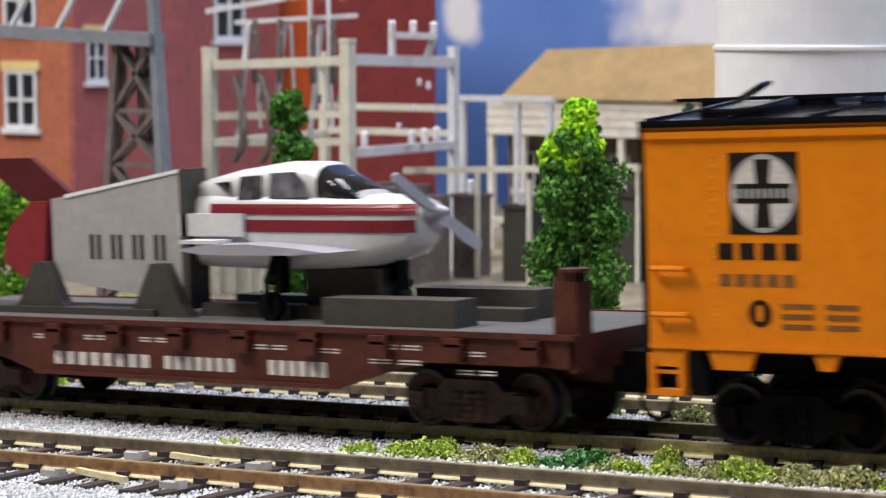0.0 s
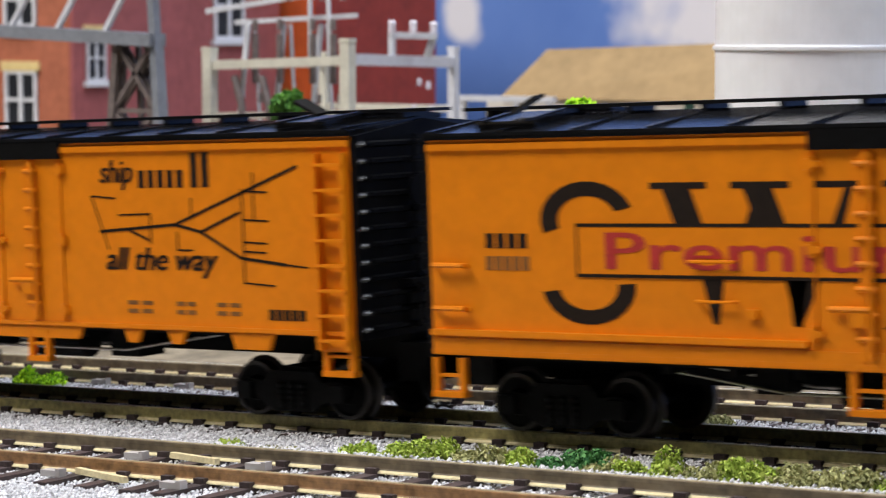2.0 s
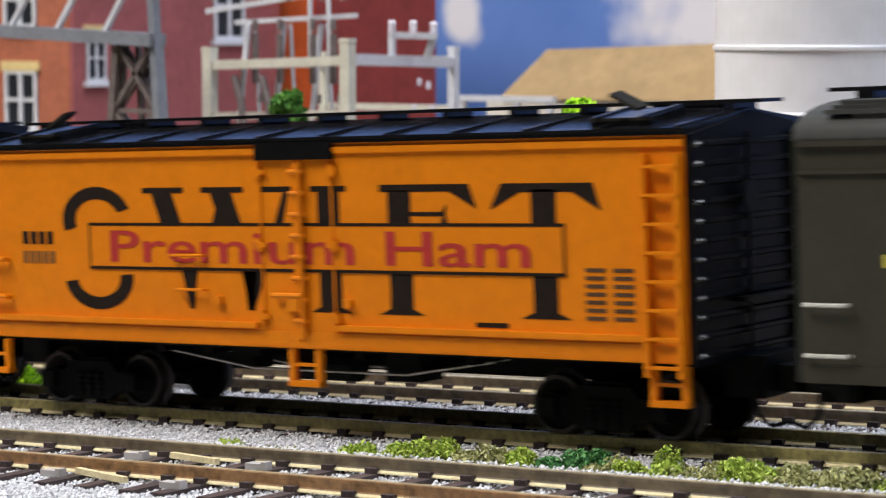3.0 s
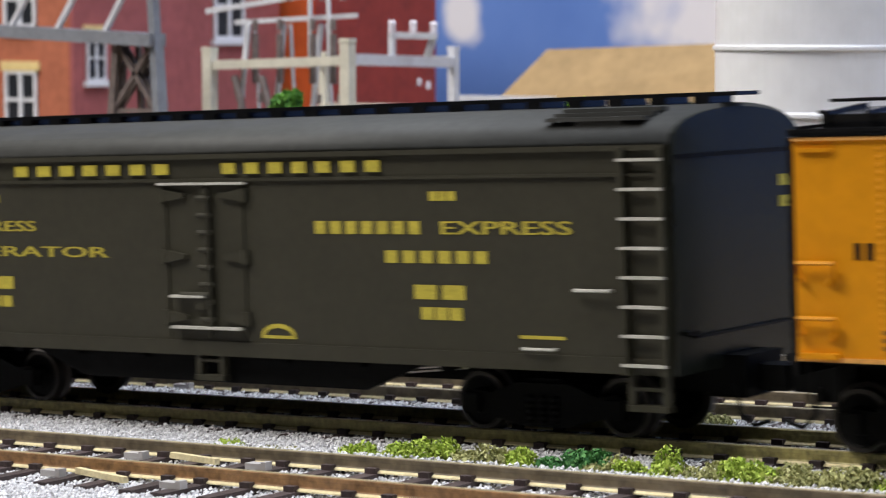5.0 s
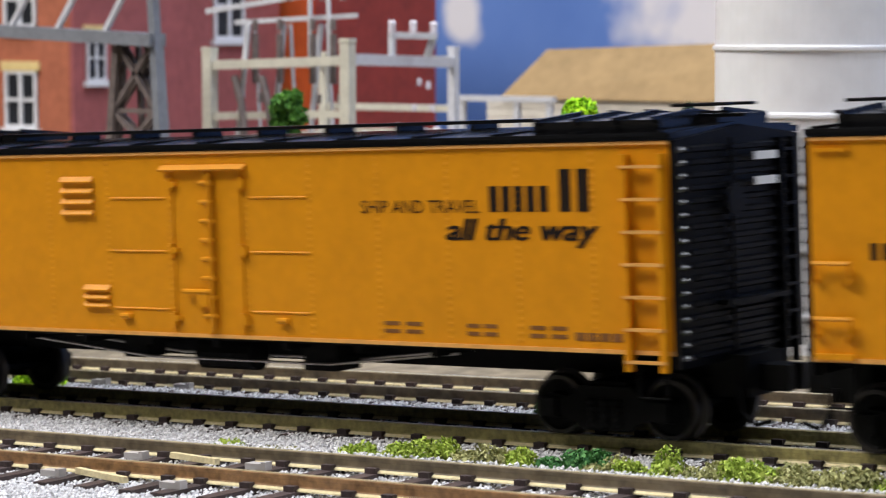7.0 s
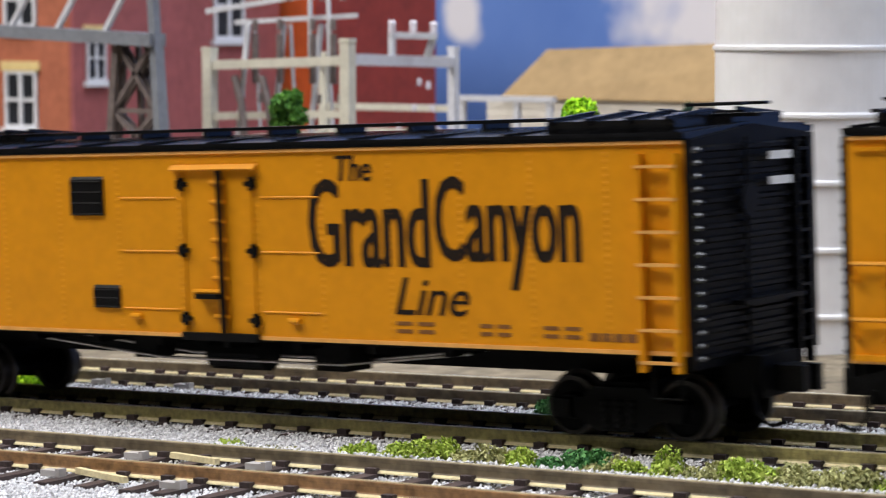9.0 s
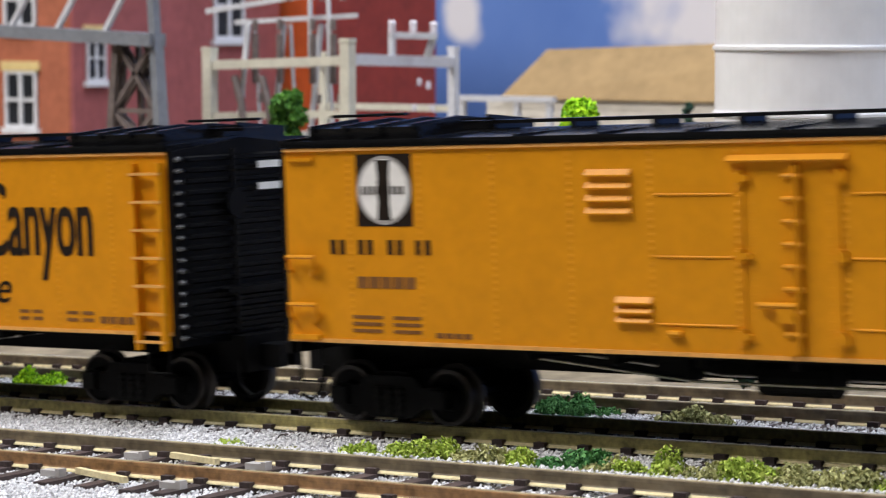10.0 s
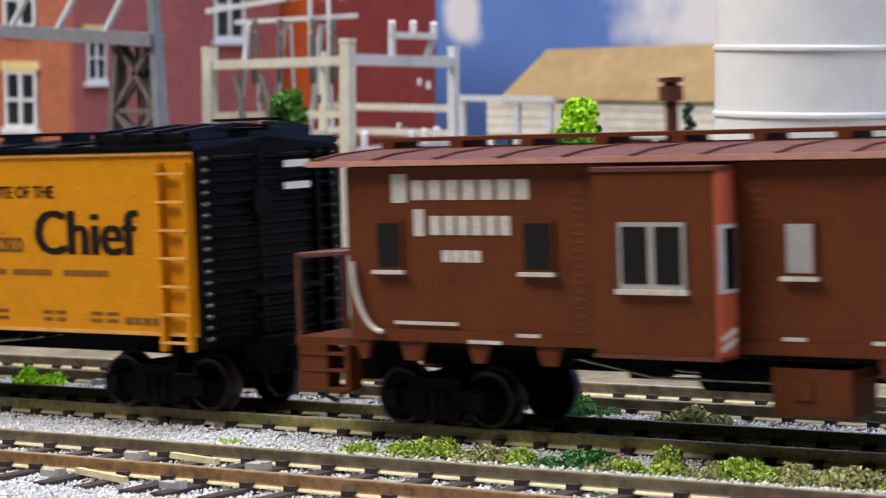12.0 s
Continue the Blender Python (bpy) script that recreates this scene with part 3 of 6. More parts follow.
def substation():
    s = thing("substation_frame", "ivory plastic electrical substation frame with glossy insulators", "substation", "", "", pose(0, 0, 0))
    posts = [(-507.2, 250, 54.9, 3.5, M_SUB), (-452.3, 250, 57.6, 3.5, M_SUB), (-472.3, 330, 55.0, 2.8, M_SUBBLUE), (-527, 330, 53, 3.0, M_SUB)]
    for x, y, top, w, m in posts:
        bm = bmesh.new()
        box(bm, x - w / 2, x + w / 2, y - w / 2, y + w / 2, ground_z(x) - 1, top)
        box(bm, x - w / 2 - .2, x + w / 2 + .2, y - w / 2 - .2, y + w / 2 + .2, top - 1.2, top - 0.2)
        part("post", bm, m, s, bevel=0.3)
    for z, h in ((49.4, 2.8), (33.6, 2.2), (25.4, 2.2)):
        bm = bmesh.new()
        bar(bm, (-505, 250, z), (-454, 250, z + 1.6), 2.4, h)
        part("beam", bm, M_SUB, s)
        bm = bmesh.new()
        bar(bm, (-525, 330, z + 1), (-474, 330, z + 1), 2.0, h)
        part("beam", bm, M_SUB, s)
        if z != 33.6:
            bm = bmesh.new()
            bar(bm, (-452, 252, z + (2.0 if z > 40 else -1.8)), (-472.4, 329, z + (0.4 if z > 40 else -2.6)), 2.2, h + 0.6)
            part("beam", bm, M_SUBBLUE, s)
            bm = bmesh.new()
            bar(bm, (-507, 252, z), (-527, 329, z), 2.0, h)
            part("beam", bm, M_SUB, s)
    # switch frame on the side beam
    bm = bmesh.new()
    bar(bm, (-460.5, 282, 52), (-460.5, 282, 59.5), 1.7, 1.7)
    bar(bm, (-454.5, 292, 52), (-451.5, 292, 59.0), 1.7, 1.7)
    bar(bm, (-461, 282, 58.6), (-451, 292, 58.3), 1.7, 2.0)
    part("switch_frame", bm, M_SUBBLUE, s)
    bm = bmesh.new()
    for x, y, z in ((-460.5, 282, 59), (-456, 287, 59), (-451.8, 292, 58.6), (-446, 250, 26), (-459, 290, 25), (-463, 302, 25), (-468, 315, 25)):
        insulator(bm, x, y, z)
    parts("insulator", bm, M_INSUL, s, "glossy white stacked insulator")
    # leaning busbar rods and upper works
    bm = bmesh.new()
    for x, y in ((-494, 252), (-483, 256), (-470, 258)):
        bar(bm, (x - 4, y, 24), (x + 1, y, 62), 1.3, 1.3)
        bar(bm, (x + 3, y + 3, 30), (x + 1, y + 3, 62), 0.8, 0.8)
    bar(bm, (-500, 254, 62.5), (-455, 258, 64.5), 1.0, 1.4)
    bar(bm, (-512, 254, 66), (-455, 258, 73), 1.2, 1.6)
    bar(bm, (-470, 254, 72), (-470, 254, 50), 1.0, 1.0)
    bar(bm, (-463, 254, 72), (-462, 254, 50), 1.0, 1.0)
    parts("busbar", bm, M_SUBBLUE, s, "thin pale busbar rod")
    bm = bmesh.new()
    for x in (-492, -482, -469, -461):
        insulator(bm, x, 254, 60, 4.0, 1.2)
        insulator(bm, x + 2, 256, 69, 4.0, 1.2)
        rod(bm, (x, 254, 44), (x, 254, 59), 1.1, 6)
        insulator(bm, x + 4, 252, 38, 3.2, 1.0)
    part("switch_gear", bm, M_GREYDARK, s, "dark switch bodies with insulator caps")
    bm = bmesh.new()
    for k, (x, z) in enumerate(((-447, 44), (-443.5, 43), (-449, 36), (-442, 36), (-455, 30))):
        insulator(bm, x - 9, 290, z - 1, 2.4, 1.0)
    parts("hanging_insulator", bm, M_INSUL, s, "small white hanging insulator")
    # low plinth and dark bushings at the foot
    bm = bmesh.new()
    box(bm, -509.5, -478.3, 240, 262, ground_z(-500) - 1, -7.4)
    box(bm, -510.3, -477.5, 239.2, 262.8, -7.4, -6.2)
    for k in range(5):
        box(bm, -508.5 + k * 6.2, -506.5 + k * 6.2, 238.6, 240.2, ground_z(-500) - 1, -7.6)
    parts("plinth", bm, M_SUB, s, "ribbed ivory transformer plinth", bevel=0.3)
    for x in (-499.3, -488.0, -477.0):
        bm = bmesh.new()
        rod(bm, (x, 246, -6.4), (x, 246, 12.6), 1.7, 10, 1.3)
        for k in range(6):
            rod(bm, (x, 246, -4 + 2.6 * k), (x, 246, -3.2 + 2.6 * k), 2.1, 10, 1.7)
        b = part("bushing", bm, M_GREYDARK, s, "dark ribbed bushing with a white cap")
        bm = bmesh.new()
        insulator(bm, x, 246, 12.6, 2.6, 1.3)
        part("bushing_cap", bm, M_INSUL, b)
    bm = bmesh.new()
    for x in (-494, -483):
        tube(bm, [(x - 3, 250, 46), (x + 0.5, 249, 38), (x + 2.6, 248, 30), (x + 1.5, 248, 24), (x - 1.5, 248, 20)], 1.2)
    parts("switch_arm", bm, M_GREYDARK, s, "dark bent switch arm")
    bm = bmesh.new()
    for k in range(4):
        box(bm, -474 + k * 7, -469.5 + k * 7, 266, 296, ground_z(-465) - 1, 12 - 3 * (k % 2))
    parts("transformer_fin", bm, M_GREYDARK, s, "brown weathered transformer fin", bevel=0.3)
    return s


substation()


def small_frame():
    s = thing("busbar_stand", "pale grey low busbar stand of the substation", "substation", "", "", pose(0, 0, 0))
    for x in (-505, -481.5, -468):
        bm = bmesh.new()
        box(bm, x - 1.0, x + 1.0, 379, 381, ground_z(x) - 1, 37)
        part("post", bm, M_SUBBLUE, s)
    bm = bmesh.new()
    box(bm, -508, -466, 378.6, 381.2, 35.6, 37.6)
    part("beam", bm, M_SUBBLUE, s)
    bm = bmesh.new()
    box(bm, -509, -468, 377, 382, -8, -5)
    part("lower_beam", bm, M_SUB, s)
    return s


small_frame()


def shed():
    s = thing("shed", "cream clapboard warehouse with a tan hipped roof", "building", "", "", pose(0, 0, 0))
    z0 = ground_z(-480) - 12
    bm = bmesh.new()
    box(bm, -531, -330, 432, 520, 21.6, 35.0)
    part("wall", bm, M_SHED, s)
    bm = bmesh.new()
    box(bm, -529, -332, 442, 519, z0, 21.6)
    part("porch_wall", bm, M_PORCH, s, "brown weathered wall under the porch")
    bm = bmesh.new()
    e = [(-524.5, 429.6), (-325, 429.6), (-325, 526), (-524.5, 526)]
    vs = [bm.verts.new((x, y, 35.2)) for x, y in e]
    r = [bm.verts.new((-514.0, 446, 53.4)), bm.verts.new((-350, 446, 58.6)), bm.verts.new((-350, 500, 58.6)), bm.verts.new((-514.0, 500, 53.4))]
    for k in range(4):
        bm.faces.new((vs[k], vs[(k + 1) % 4], r[(k + 1) % 4], r[k]))
    bm.faces.new(r)
    bm.faces.new(vs[::-1])
    part("roof", bm, M_TANROOF, s)
    bm = bmesh.new()
    for k in range(4):
        box(bm, -531.2, -330, 431.0, 432.2, 21.8 + k * 3.3, 24.8 + k * 3.3)
    parts("clapboard", bm, M_SHED, s)
    bm = bmesh.new()
    for k in range(10):
        x = -530 + k * 14.5
        box(bm, x - 1.2, x + 1.2, 431.5, 434, z0, 21.6)
    parts("porch_post", bm, M_SHED, s, bevel=0.2)
    for x in (-520, -499, -478, -457):
        window(s, Matrix.Translation((x, 441.5, 8)), 9, 14, False)
    return s


shed()


def yard_gear():
    """Brown switchgear cabinets and pale posts in the substation yard."""
    g = thing("switchgear", "brown weathered substation switchgear cabinets with pale posts", "substation", "", "", pose(0, 0, 0))
    rng = random.Random(8)
    for k in range(9):
        x, y = -462 + k * 13, 300 + 9 * (k % 3)
        h = 20 + rng.uniform(-5, 7)
        bm = bmesh.new()
        box(bm, x - 5, x + 4, y - 4, y + 4, ground_z(x) - 1, ground_z(x) + h)
        box(bm, x - 5.6, x + 4.6, y - 4.6, y + 4.6, ground_z(x) + h - 1.2, ground_z(x) + h)
        part("cabinet", bm, M_GREYDARK if k % 3 else M_BEAM, g, bevel=0.3)
        bm = bmesh.new()
        bar(bm, (x + 6, y - 6, ground_z(x) - 1), (x + 6, y - 6, ground_z(x) + h + 8), 1.3, 1.3)
        part("pale_post", bm, M_SUB, g)
        bm = bmesh.new()
        insulator(bm, x - 1, y, ground_z(x) + h - 0.2, 5, 1.3)
        part("insulator", bm, M_INSUL if k % 2 else M_GREYDARK, g)
    bm = bmesh.new()
    bar(bm, (-465, 294, 16), (-350, 294, 21), 1.4, 2.0)
    part("rail_beam", bm, M_SUB, g)


yard_gear()


def tank():
    x0, y0, r = -250.5, 160, 20.6
    t = thing("storage_tank", "tall white ribbed metal storage tank", "tank", "", "", pose(x0 * MM, y0 * MM, ground_z(x0) * MM))
    bm = bmesh.new()
    rings = []
    for z in (-2, 150):
        rings.append([(r * math.cos(k * math.tau / 64), r * math.sin(k * math.tau / 64), z) for k in range(64)])
    loft(bm, rings)
    part("shell", bm, M_TANK, t, smooth=False)
    for k in range(10):
        z = 8.0 + k * 14.15 + 0.15
        bm = bmesh.new()
        loft(bm, [[((r + d) * math.cos(j * math.tau / 64), (r + d) * math.sin(j * math.tau / 64), z + h) for j in range(64)] for d, h in ((0, -.7), (.55, -.45), (.55, .25), (0, .6))], False)
        part("band", bm, M_TANK, t)
    bm = bmesh.new()
    rod(bm, (0, 0, 150), (0, 0, 162), r, 64, 2)
    part("cap", bm, M_TANK, t)
    return t


tank()


def tree(name, label, x, y, h, w, style, material, seed, group="", size=0.8, count=9000, bare=0.12):
    t = thing(name, label, "tree", group, "", pose(x * MM, y * MM, (ground_z(x)) * MM))
    rng = np.random.default_rng(seed)
    bm = bmesh.new()
    rod(bm, (0, 0, -1), (0.4, 0.2, h * 0.45), w * 0.055, 8, w * 0.035)
    rod(bm, (0.4, 0.2, h * 0.45), (0, 0, h * 0.93), w * 0.035, 7, w * 0.008)
    for k in range(14):
        z = h * (bare + 0.06 + 0.05 * k)
        a = k * 2.4
        q = w * 0.33 * (1.1 - z / h)
        rod(bm, (0.3, 0.1, z), (q * math.cos(a), q * math.sin(a), z + h * 0.05), w * 0.018, 5, w * 0.006)
    part("trunk", bm, M_BARK, t)
    sets = []
    n = 130 if style == "tiers" else 46
    for k in range(n):
        u = (k + rng.random()) / n
        z = h * (bare + (0.97 - bare) * u)
        if style == "cone":
            rad = w / 2 * (1 - u) ** 0.85 + 0.4
        elif style == "tiers":
            tier = u * 6.0
            rad = w / 2 * (1 - 0.055 * tier) * (1 - 0.68 * (2 * abs(tier % 1 - 0.5)) ** 2)
        else:
            rad = w / 2 * (math.sin(math.pi * min(1, u * 0.86 + 0.12)) ** 0.55)
        a = rng.uniform(0, math.tau)
        q = rad * rng.uniform(0.25, 0.75)
        cr = max(0.9, rad * rng.uniform(0.3, 0.5))
        sets.append(bits(rng, count // n, (q * math.cos(a), q * math.sin(a), z), (cr, cr, cr * 0.8 * (0.7 if style == "cone" else 1.1)), size, 0.3))
    flakes("crown", sets, material, t)
    return t


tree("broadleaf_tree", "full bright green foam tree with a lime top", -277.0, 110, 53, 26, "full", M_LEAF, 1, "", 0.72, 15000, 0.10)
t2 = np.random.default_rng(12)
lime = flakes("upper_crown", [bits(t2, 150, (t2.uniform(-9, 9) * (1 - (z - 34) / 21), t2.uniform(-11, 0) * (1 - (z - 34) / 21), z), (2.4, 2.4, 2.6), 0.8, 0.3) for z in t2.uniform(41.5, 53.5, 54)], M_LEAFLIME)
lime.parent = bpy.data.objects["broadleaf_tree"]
tree("column_tree", "narrow mid-green foam tree with tiered growth", -373.0, 130, 61.5, 16.5, "tiers", M_LEAF, 2, "", 0.60, 26000, 0.03)
tree("conifer", "small dark blue-green model conifer", -350.5, 140, 33, 19, "cone", M_LEAFDARK, 3, "", 0.6, 6000, 0.03)
tree("conifer", "dark blue-green model conifer near the warehouse", -365, 300, 55, 22, "cone", M_LEAFDARK, 4, "", 0.7, 5000, 0.03)
tree("broadleaf_tree", "bright green foam tree behind the flatcar", -447.0, 110, 45, 26, "full", M_LEAFBRIGHT, 5, "", 0.8, 7000, 0.05)


def shrub(x, y, w, h, material, label, seed):
    rng = np.random.default_rng(seed)
    ob = flakes("shrub", [bits(rng, 130, (rng.uniform(-w / 2, w / 2), rng.uniform(-3, 3), rng.uniform(0.2, 0.7) * h), (2.4, 2.2, h * 0.34), 0.6, 0.3) for k in range(max(4, int(w / 2)))], material)
    tagged(ob, label, "shrub", "shrubs behind the tracks")
    ob.matrix_world = pose(x * MM, y * MM, (ground_z(x) - 0.4) * MM)
    return ob


tree("slender_shrub", "slender dark green foam shrub before the tank", -221.0, 80, 33, 6.0, "tiers", M_LEAFDARK, 31, "", 0.55, 5000, 0.05)
shrub(-372, 122, 22, 13, M_LEAF, "low green foam shrub at the tree's foot", 21)
shrub(-300, 120, 26, 9, M_TUFTOLIVE, "low olive foam shrub at the tree's foot", 22)
shrub(-452, 95, 12, 9, M_FLOWER, "bright orange flowering foam shrub", 23)
shrub(-425, 140, 26, 11, M_TUFT, "yellow-green foam shrub behind the tracks", 24)
shrub(-345, 132, 24, 8, M_LEAF, "low green foam shrub beside the conifer", 25)
shrub(-398, 160, 20, 10, M_TUFT, "yellow flowering foam shrub behind the tracks", 26)
# ---- rolling stock; each car's origin is its rear end on the railhead, in line with the track ----
HW = 18.3
FACE = -HW - 0.08
ROLLING = []
SPINNING = []


def truck(car, x, material, base=19.6):
    """A two-axle truck centred at x: bolster, side frames, springs and wheelsets."""
    bm = bmesh.new()
    box(bm, -3.2, 3.2, -11, 11, 4.0, 8.6)
    tk = part("truck", bm, material, car, "cast truck with sprung side frames", bevel=0.3)
    tk.location = (x * MM, 0, 0)
    bm = bmesh.new()
    rod(bm, (0, 0, 8.4), (0, 0, 13.0), 4.0, 12)
    part("centre_plate", bm, material, tk)
    h = base / 2
    for s in (-1, 1):
        y = s * 11.2
        bm = bmesh.new()
        prism(bm, [(-h - 2.2, 5.8), (-h - 1.6, 3.4), (-h + 1.8, 3.4), (-h + 4, 2.6), (-4.2, 1.4), (4.2, 1.4), (h - 4, 2.6), (h - 1.8, 3.4), (h + 1.6, 3.4), (h + 2.2, 5.8), (h, 6.6), (h - 3.4, 6.2), (4.6, 8.0), (-4.6, 8.0), (-h + 3.4, 6.2), (-h, 6.6)], y - 0.8, y + 0.8)
        sf = part("side_frame", bm, material, tk, bevel=0.25)
        for ax in (-h, h):
            bm = bmesh.new()
            box(bm, ax - 1.5, ax + 1.5, min(y - s * 0.6, y + s * 1.7), max(y - s * 0.6, y + s * 1.5), 3.2, 6.0)
            part("journal_box", bm, material, tk, bevel=0.4)
        for q in (-2.2, 0, 2.2):
            bm = bmesh.new()
            loft(bm, [[(q + r * math.cos(j * math.tau / 8), y + s * 0.7 + r * math.sin(j * math.tau / 8), z) for j in range(8)] for k in range(5) for r, z in ((0.8, 2.0 + k * 0.95), (0.62, 2.45 + k * 0.95))])
            part("spring", bm, material, tk)
    for q in (-5.0, 5.0):
        bm = bmesh.new()
        box(bm, q - 0.6, q + 0.6, -8.6, 8.6, 3.4, 5.0)
        part("brake_beam", bm, material, tk)
    for ax in (-base / 2, base / 2):
        bm = bmesh.new()
        rod(bm, (0, -11.6, 0), (0, 11.6, 0), 0.9, 8)
        for s in (-1, 1):
            y = s * 8.3
            loft(bm, [[(r * math.cos(k * math.tau / 28), yy, r * math.sin(k * math.tau / 28)) for k in range(28)] for r, yy in
                      ((3.5, y + s * 0.95), (3.85, y + s * 1.3), (4.45, y + s * 1.3), (4.6, y - s * 0.7), (5.25, y - s * 0.9), (5.2, y - s * 1.5), (4.0, y - s * 1.55))])
            loft(bm, [[(r * math.cos(k * math.tau / 20), y + s * d, r * math.sin(k * math.tau / 20)) for k in range(20)] for r, d in ((2.2, 0.9), (1.9, 1.5), (1.4, 1.7), (1.2, 2.3))])
        ws = part("wheelset", bm, M_UNDER if material is not M_TRUCK else M_TRUCK, tk, "dark wheels on one axle")
        ws.data.materials.append(M_RIM)
        for f in ws.data.polygons:
            if math.hypot(f.center.x, f.center.z) > 3.95 * MM:
                f.material_index = 1
        ws.location = (ax * MM, 0, 4.6 * MM)
        SPINNING.append((ws, ax))
    return tk


def coupler(car, x, s):
    bm = bmesh.new()
    pts = [(0, -1.6), (5, -1.6), (5.4, -2.6), (9.5, -2.6), (9.5, -0.8), (8.4, -0.8), (8.4, 0.8), (10, 0.8), (10, 2.4), (5.4, 2.4), (5, 1.6), (0, 1.6)]
    loft(bm, [[(x + s * a, b, z) for a, b in pts] for z in (7.2, 11.0)])
    part("coupler", bm, M_BLACK, car, "dark knuckle coupler", bevel=0.15)
    bm = bmesh.new()
    box(bm, min(x - s * 2, x + s * 4.4), max(x - s * 2, x + s * 4.4), -5.5, 5.5, 6.4, 12.6)
    part("draft_gear", bm, M_UNDER, car, "black draft gear box", bevel=0.3)
    bm = bmesh.new()
    tube(bm, [(x + s * 3, -6.2, 8.5), (x + s * 4, -6.6, 4.4), (x + s * 6, -6.4, 2.6), (x + s * 8.6, -6.0, 3.4)], 0.36)
    part("air_hose", bm, M_UNDER, car, "black rubber air hose")


def grab(bm, x0, x1, y, z, r=0.24):
    o = -1.1 if y < 0 else 1.1
    tube(bm, [(x0, y, z), (x0, y + o, z), (x1, y + o, z), (x1, y, z)], r)


def ladder(car, x0, x1, z0, z1, n, material, y, stirrup=True, rung_mat=None):
    for s in (-1, 1):
        bm = bmesh.new()
        yy = s * y
        for x in (x0, x1 - 0.9):
            box(bm, x, x + 0.9, min(yy, yy + s * 1.3), max(yy, yy + s * 1.3), z0, z1)
        if not rung_mat:
            for k in range(n):
                z = z0 + 1.2 + (z1 - z0 - 3.2) * k / (n - 1)
                box(bm, x0, x1, min(yy + s * 0.7, yy + s * 1.45), max(yy + s * 0.7, yy + s * 1.45), z, z + 0.45)
        la = part("ladder", bm, material, car)
        if rung_mat:
            bm = bmesh.new()
            for k in range(n):
                z = z0 + 1.2 + (z1 - z0 - 3.2) * k / (n - 1)
                box(bm, x0, x1, min(yy + s * 0.7, yy + s * 1.45), max(yy + s * 0.7, yy + s * 1.45), z, z + 0.42)
            parts("rung", bm, rung_mat, la, "bright ladder rung")


def step(car, x0, x1, z0, z1, material):
    for s in (-1, 1):
        y = s * (HW - 0.5)
        bm = bmesh.new()
        for x in (x0, x1 - 1.0):
            box(bm, x, x + 1.0, y - 0.6, y + 0.6, z0, z1)
        box(bm, x0, x1, y - 0.9, y + 0.9, z0 - 0.1, z0 + 0.8)
        box(bm, x0, x1, y - 0.4, y + 0.4, (z0 + z1) / 2, (z0 + z1) / 2 + 0.5)
        part("step", bm, material, car)


def rivets(car, xs, z0, z1, material, dz=0.95, pair=1.1):
    """Columns of raised rivet heads on both sides."""
    vs, fs = [], []
    for s in (-1, 1):
        for x in xs:
            for dx in ((-pair / 2, pair / 2) if pair else (0,)):
                z = z0
                while z < z1:
                    o, y, r = len(vs), s * HW, 0.34
                    vs += [(x + dx - r, y, z - r), (x + dx + r, y, z - r), (x + dx + r, y, z + r), (x + dx - r, y, z + r), (x + dx, y + s * 0.12, z)]
                    fs += [(o, o + 1, o + 4), (o + 1, o + 2, o + 4), (o + 2, o + 3, o + 4), (o + 3, o, o + 4)]
                    z += dz
    me = bpy.data.meshes.new("rivets")
    me.from_pydata((np.array(vs) * MM).tolist(), [], fs)
    me.materials.append(material)
    ob = new("rivets", me)
    ob.parent = car
    tagged(ob, "rows of raised rivet heads", "", "", "stuff")


def herald(car, x0, x1, z0, z1, dim=False):
    """Square panel with a disc and a cross, as plain shapes."""
    bm = bmesh.new()
    prism(bm, [(x0, z0), (x1, z0), (x1, z1), (x0, z1)], FACE, FACE + 0.06)
    h = part("herald_panel", bm, M_INK, car, "black square emblem panel with a white disc and a black cross")
    cx, cz, rx, rz = (x0 + x1) / 2, (z0 + z1) / 2, (x1 - x0) * 0.48, (z1 - z0) * 0.48
    bm = bmesh.new()
    prism(bm, ellipse(cx, cz, rx, rz, 0, math.tau, 40), FACE - 0.05, FACE)
    part("rim", bm, M_SILVER, h, "grey emblem rim")
    bm = bmesh.new()
    prism(bm, ellipse(cx, cz, rx * 0.90, rz * 0.90, 0, math.tau, 40), FACE - 0.09, FACE - 0.05)
    part("disc", bm, M_CREAM if dim else M_WHITE, h)
    bm = bmesh.new()
    for q in (1, -1):
        pts = [(cx - rx * 0.26, cz + q * rz * 0.87), (cx - rx * 0.19, cz + q * rz * 0.2), (cx + rx * 0.19, cz + q * rz * 0.2), (cx + rx * 0.26, cz + q * rz * 0.87)]
        prism(bm, pts if q > 0 else pts[::-1], FACE - 0.13, FACE - 0.09)
    prism(bm, [(cx - rx * 0.84, cz - rz * 0.25), (cx + rx * 0.84, cz - rz * 0.25), (cx + rx * 0.84, cz + rz * 0.25), (cx - rx * 0.84, cz + rz * 0.25)] if dim else
          [(cx - rx * 0.22, cz - rz * 0.3), (cx + rx * 0.22, cz - rz * 0.3), (cx + rx * 0.22, cz + rz * 0.3), (cx - rx * 0.22, cz + rz * 0.3)], FACE - 0.14, FACE - 0.09)
    part("cross", bm, M_INK, h)
    bm = bmesh.new()
    for k in range(9):
        a = cx - rx * 0.82 + rx * 0.185 * k
        prism(bm, [(a, cz - rz * 0.12), (a + rx * 0.10, cz - rz * 0.12), (a + rx * 0.10, cz + rz * 0.12), (a, cz + rz * 0.12)], FACE - 0.19, FACE - 0.14)
    parts("emblem_bar", bm, M_SILVER if dim else M_INK, h)


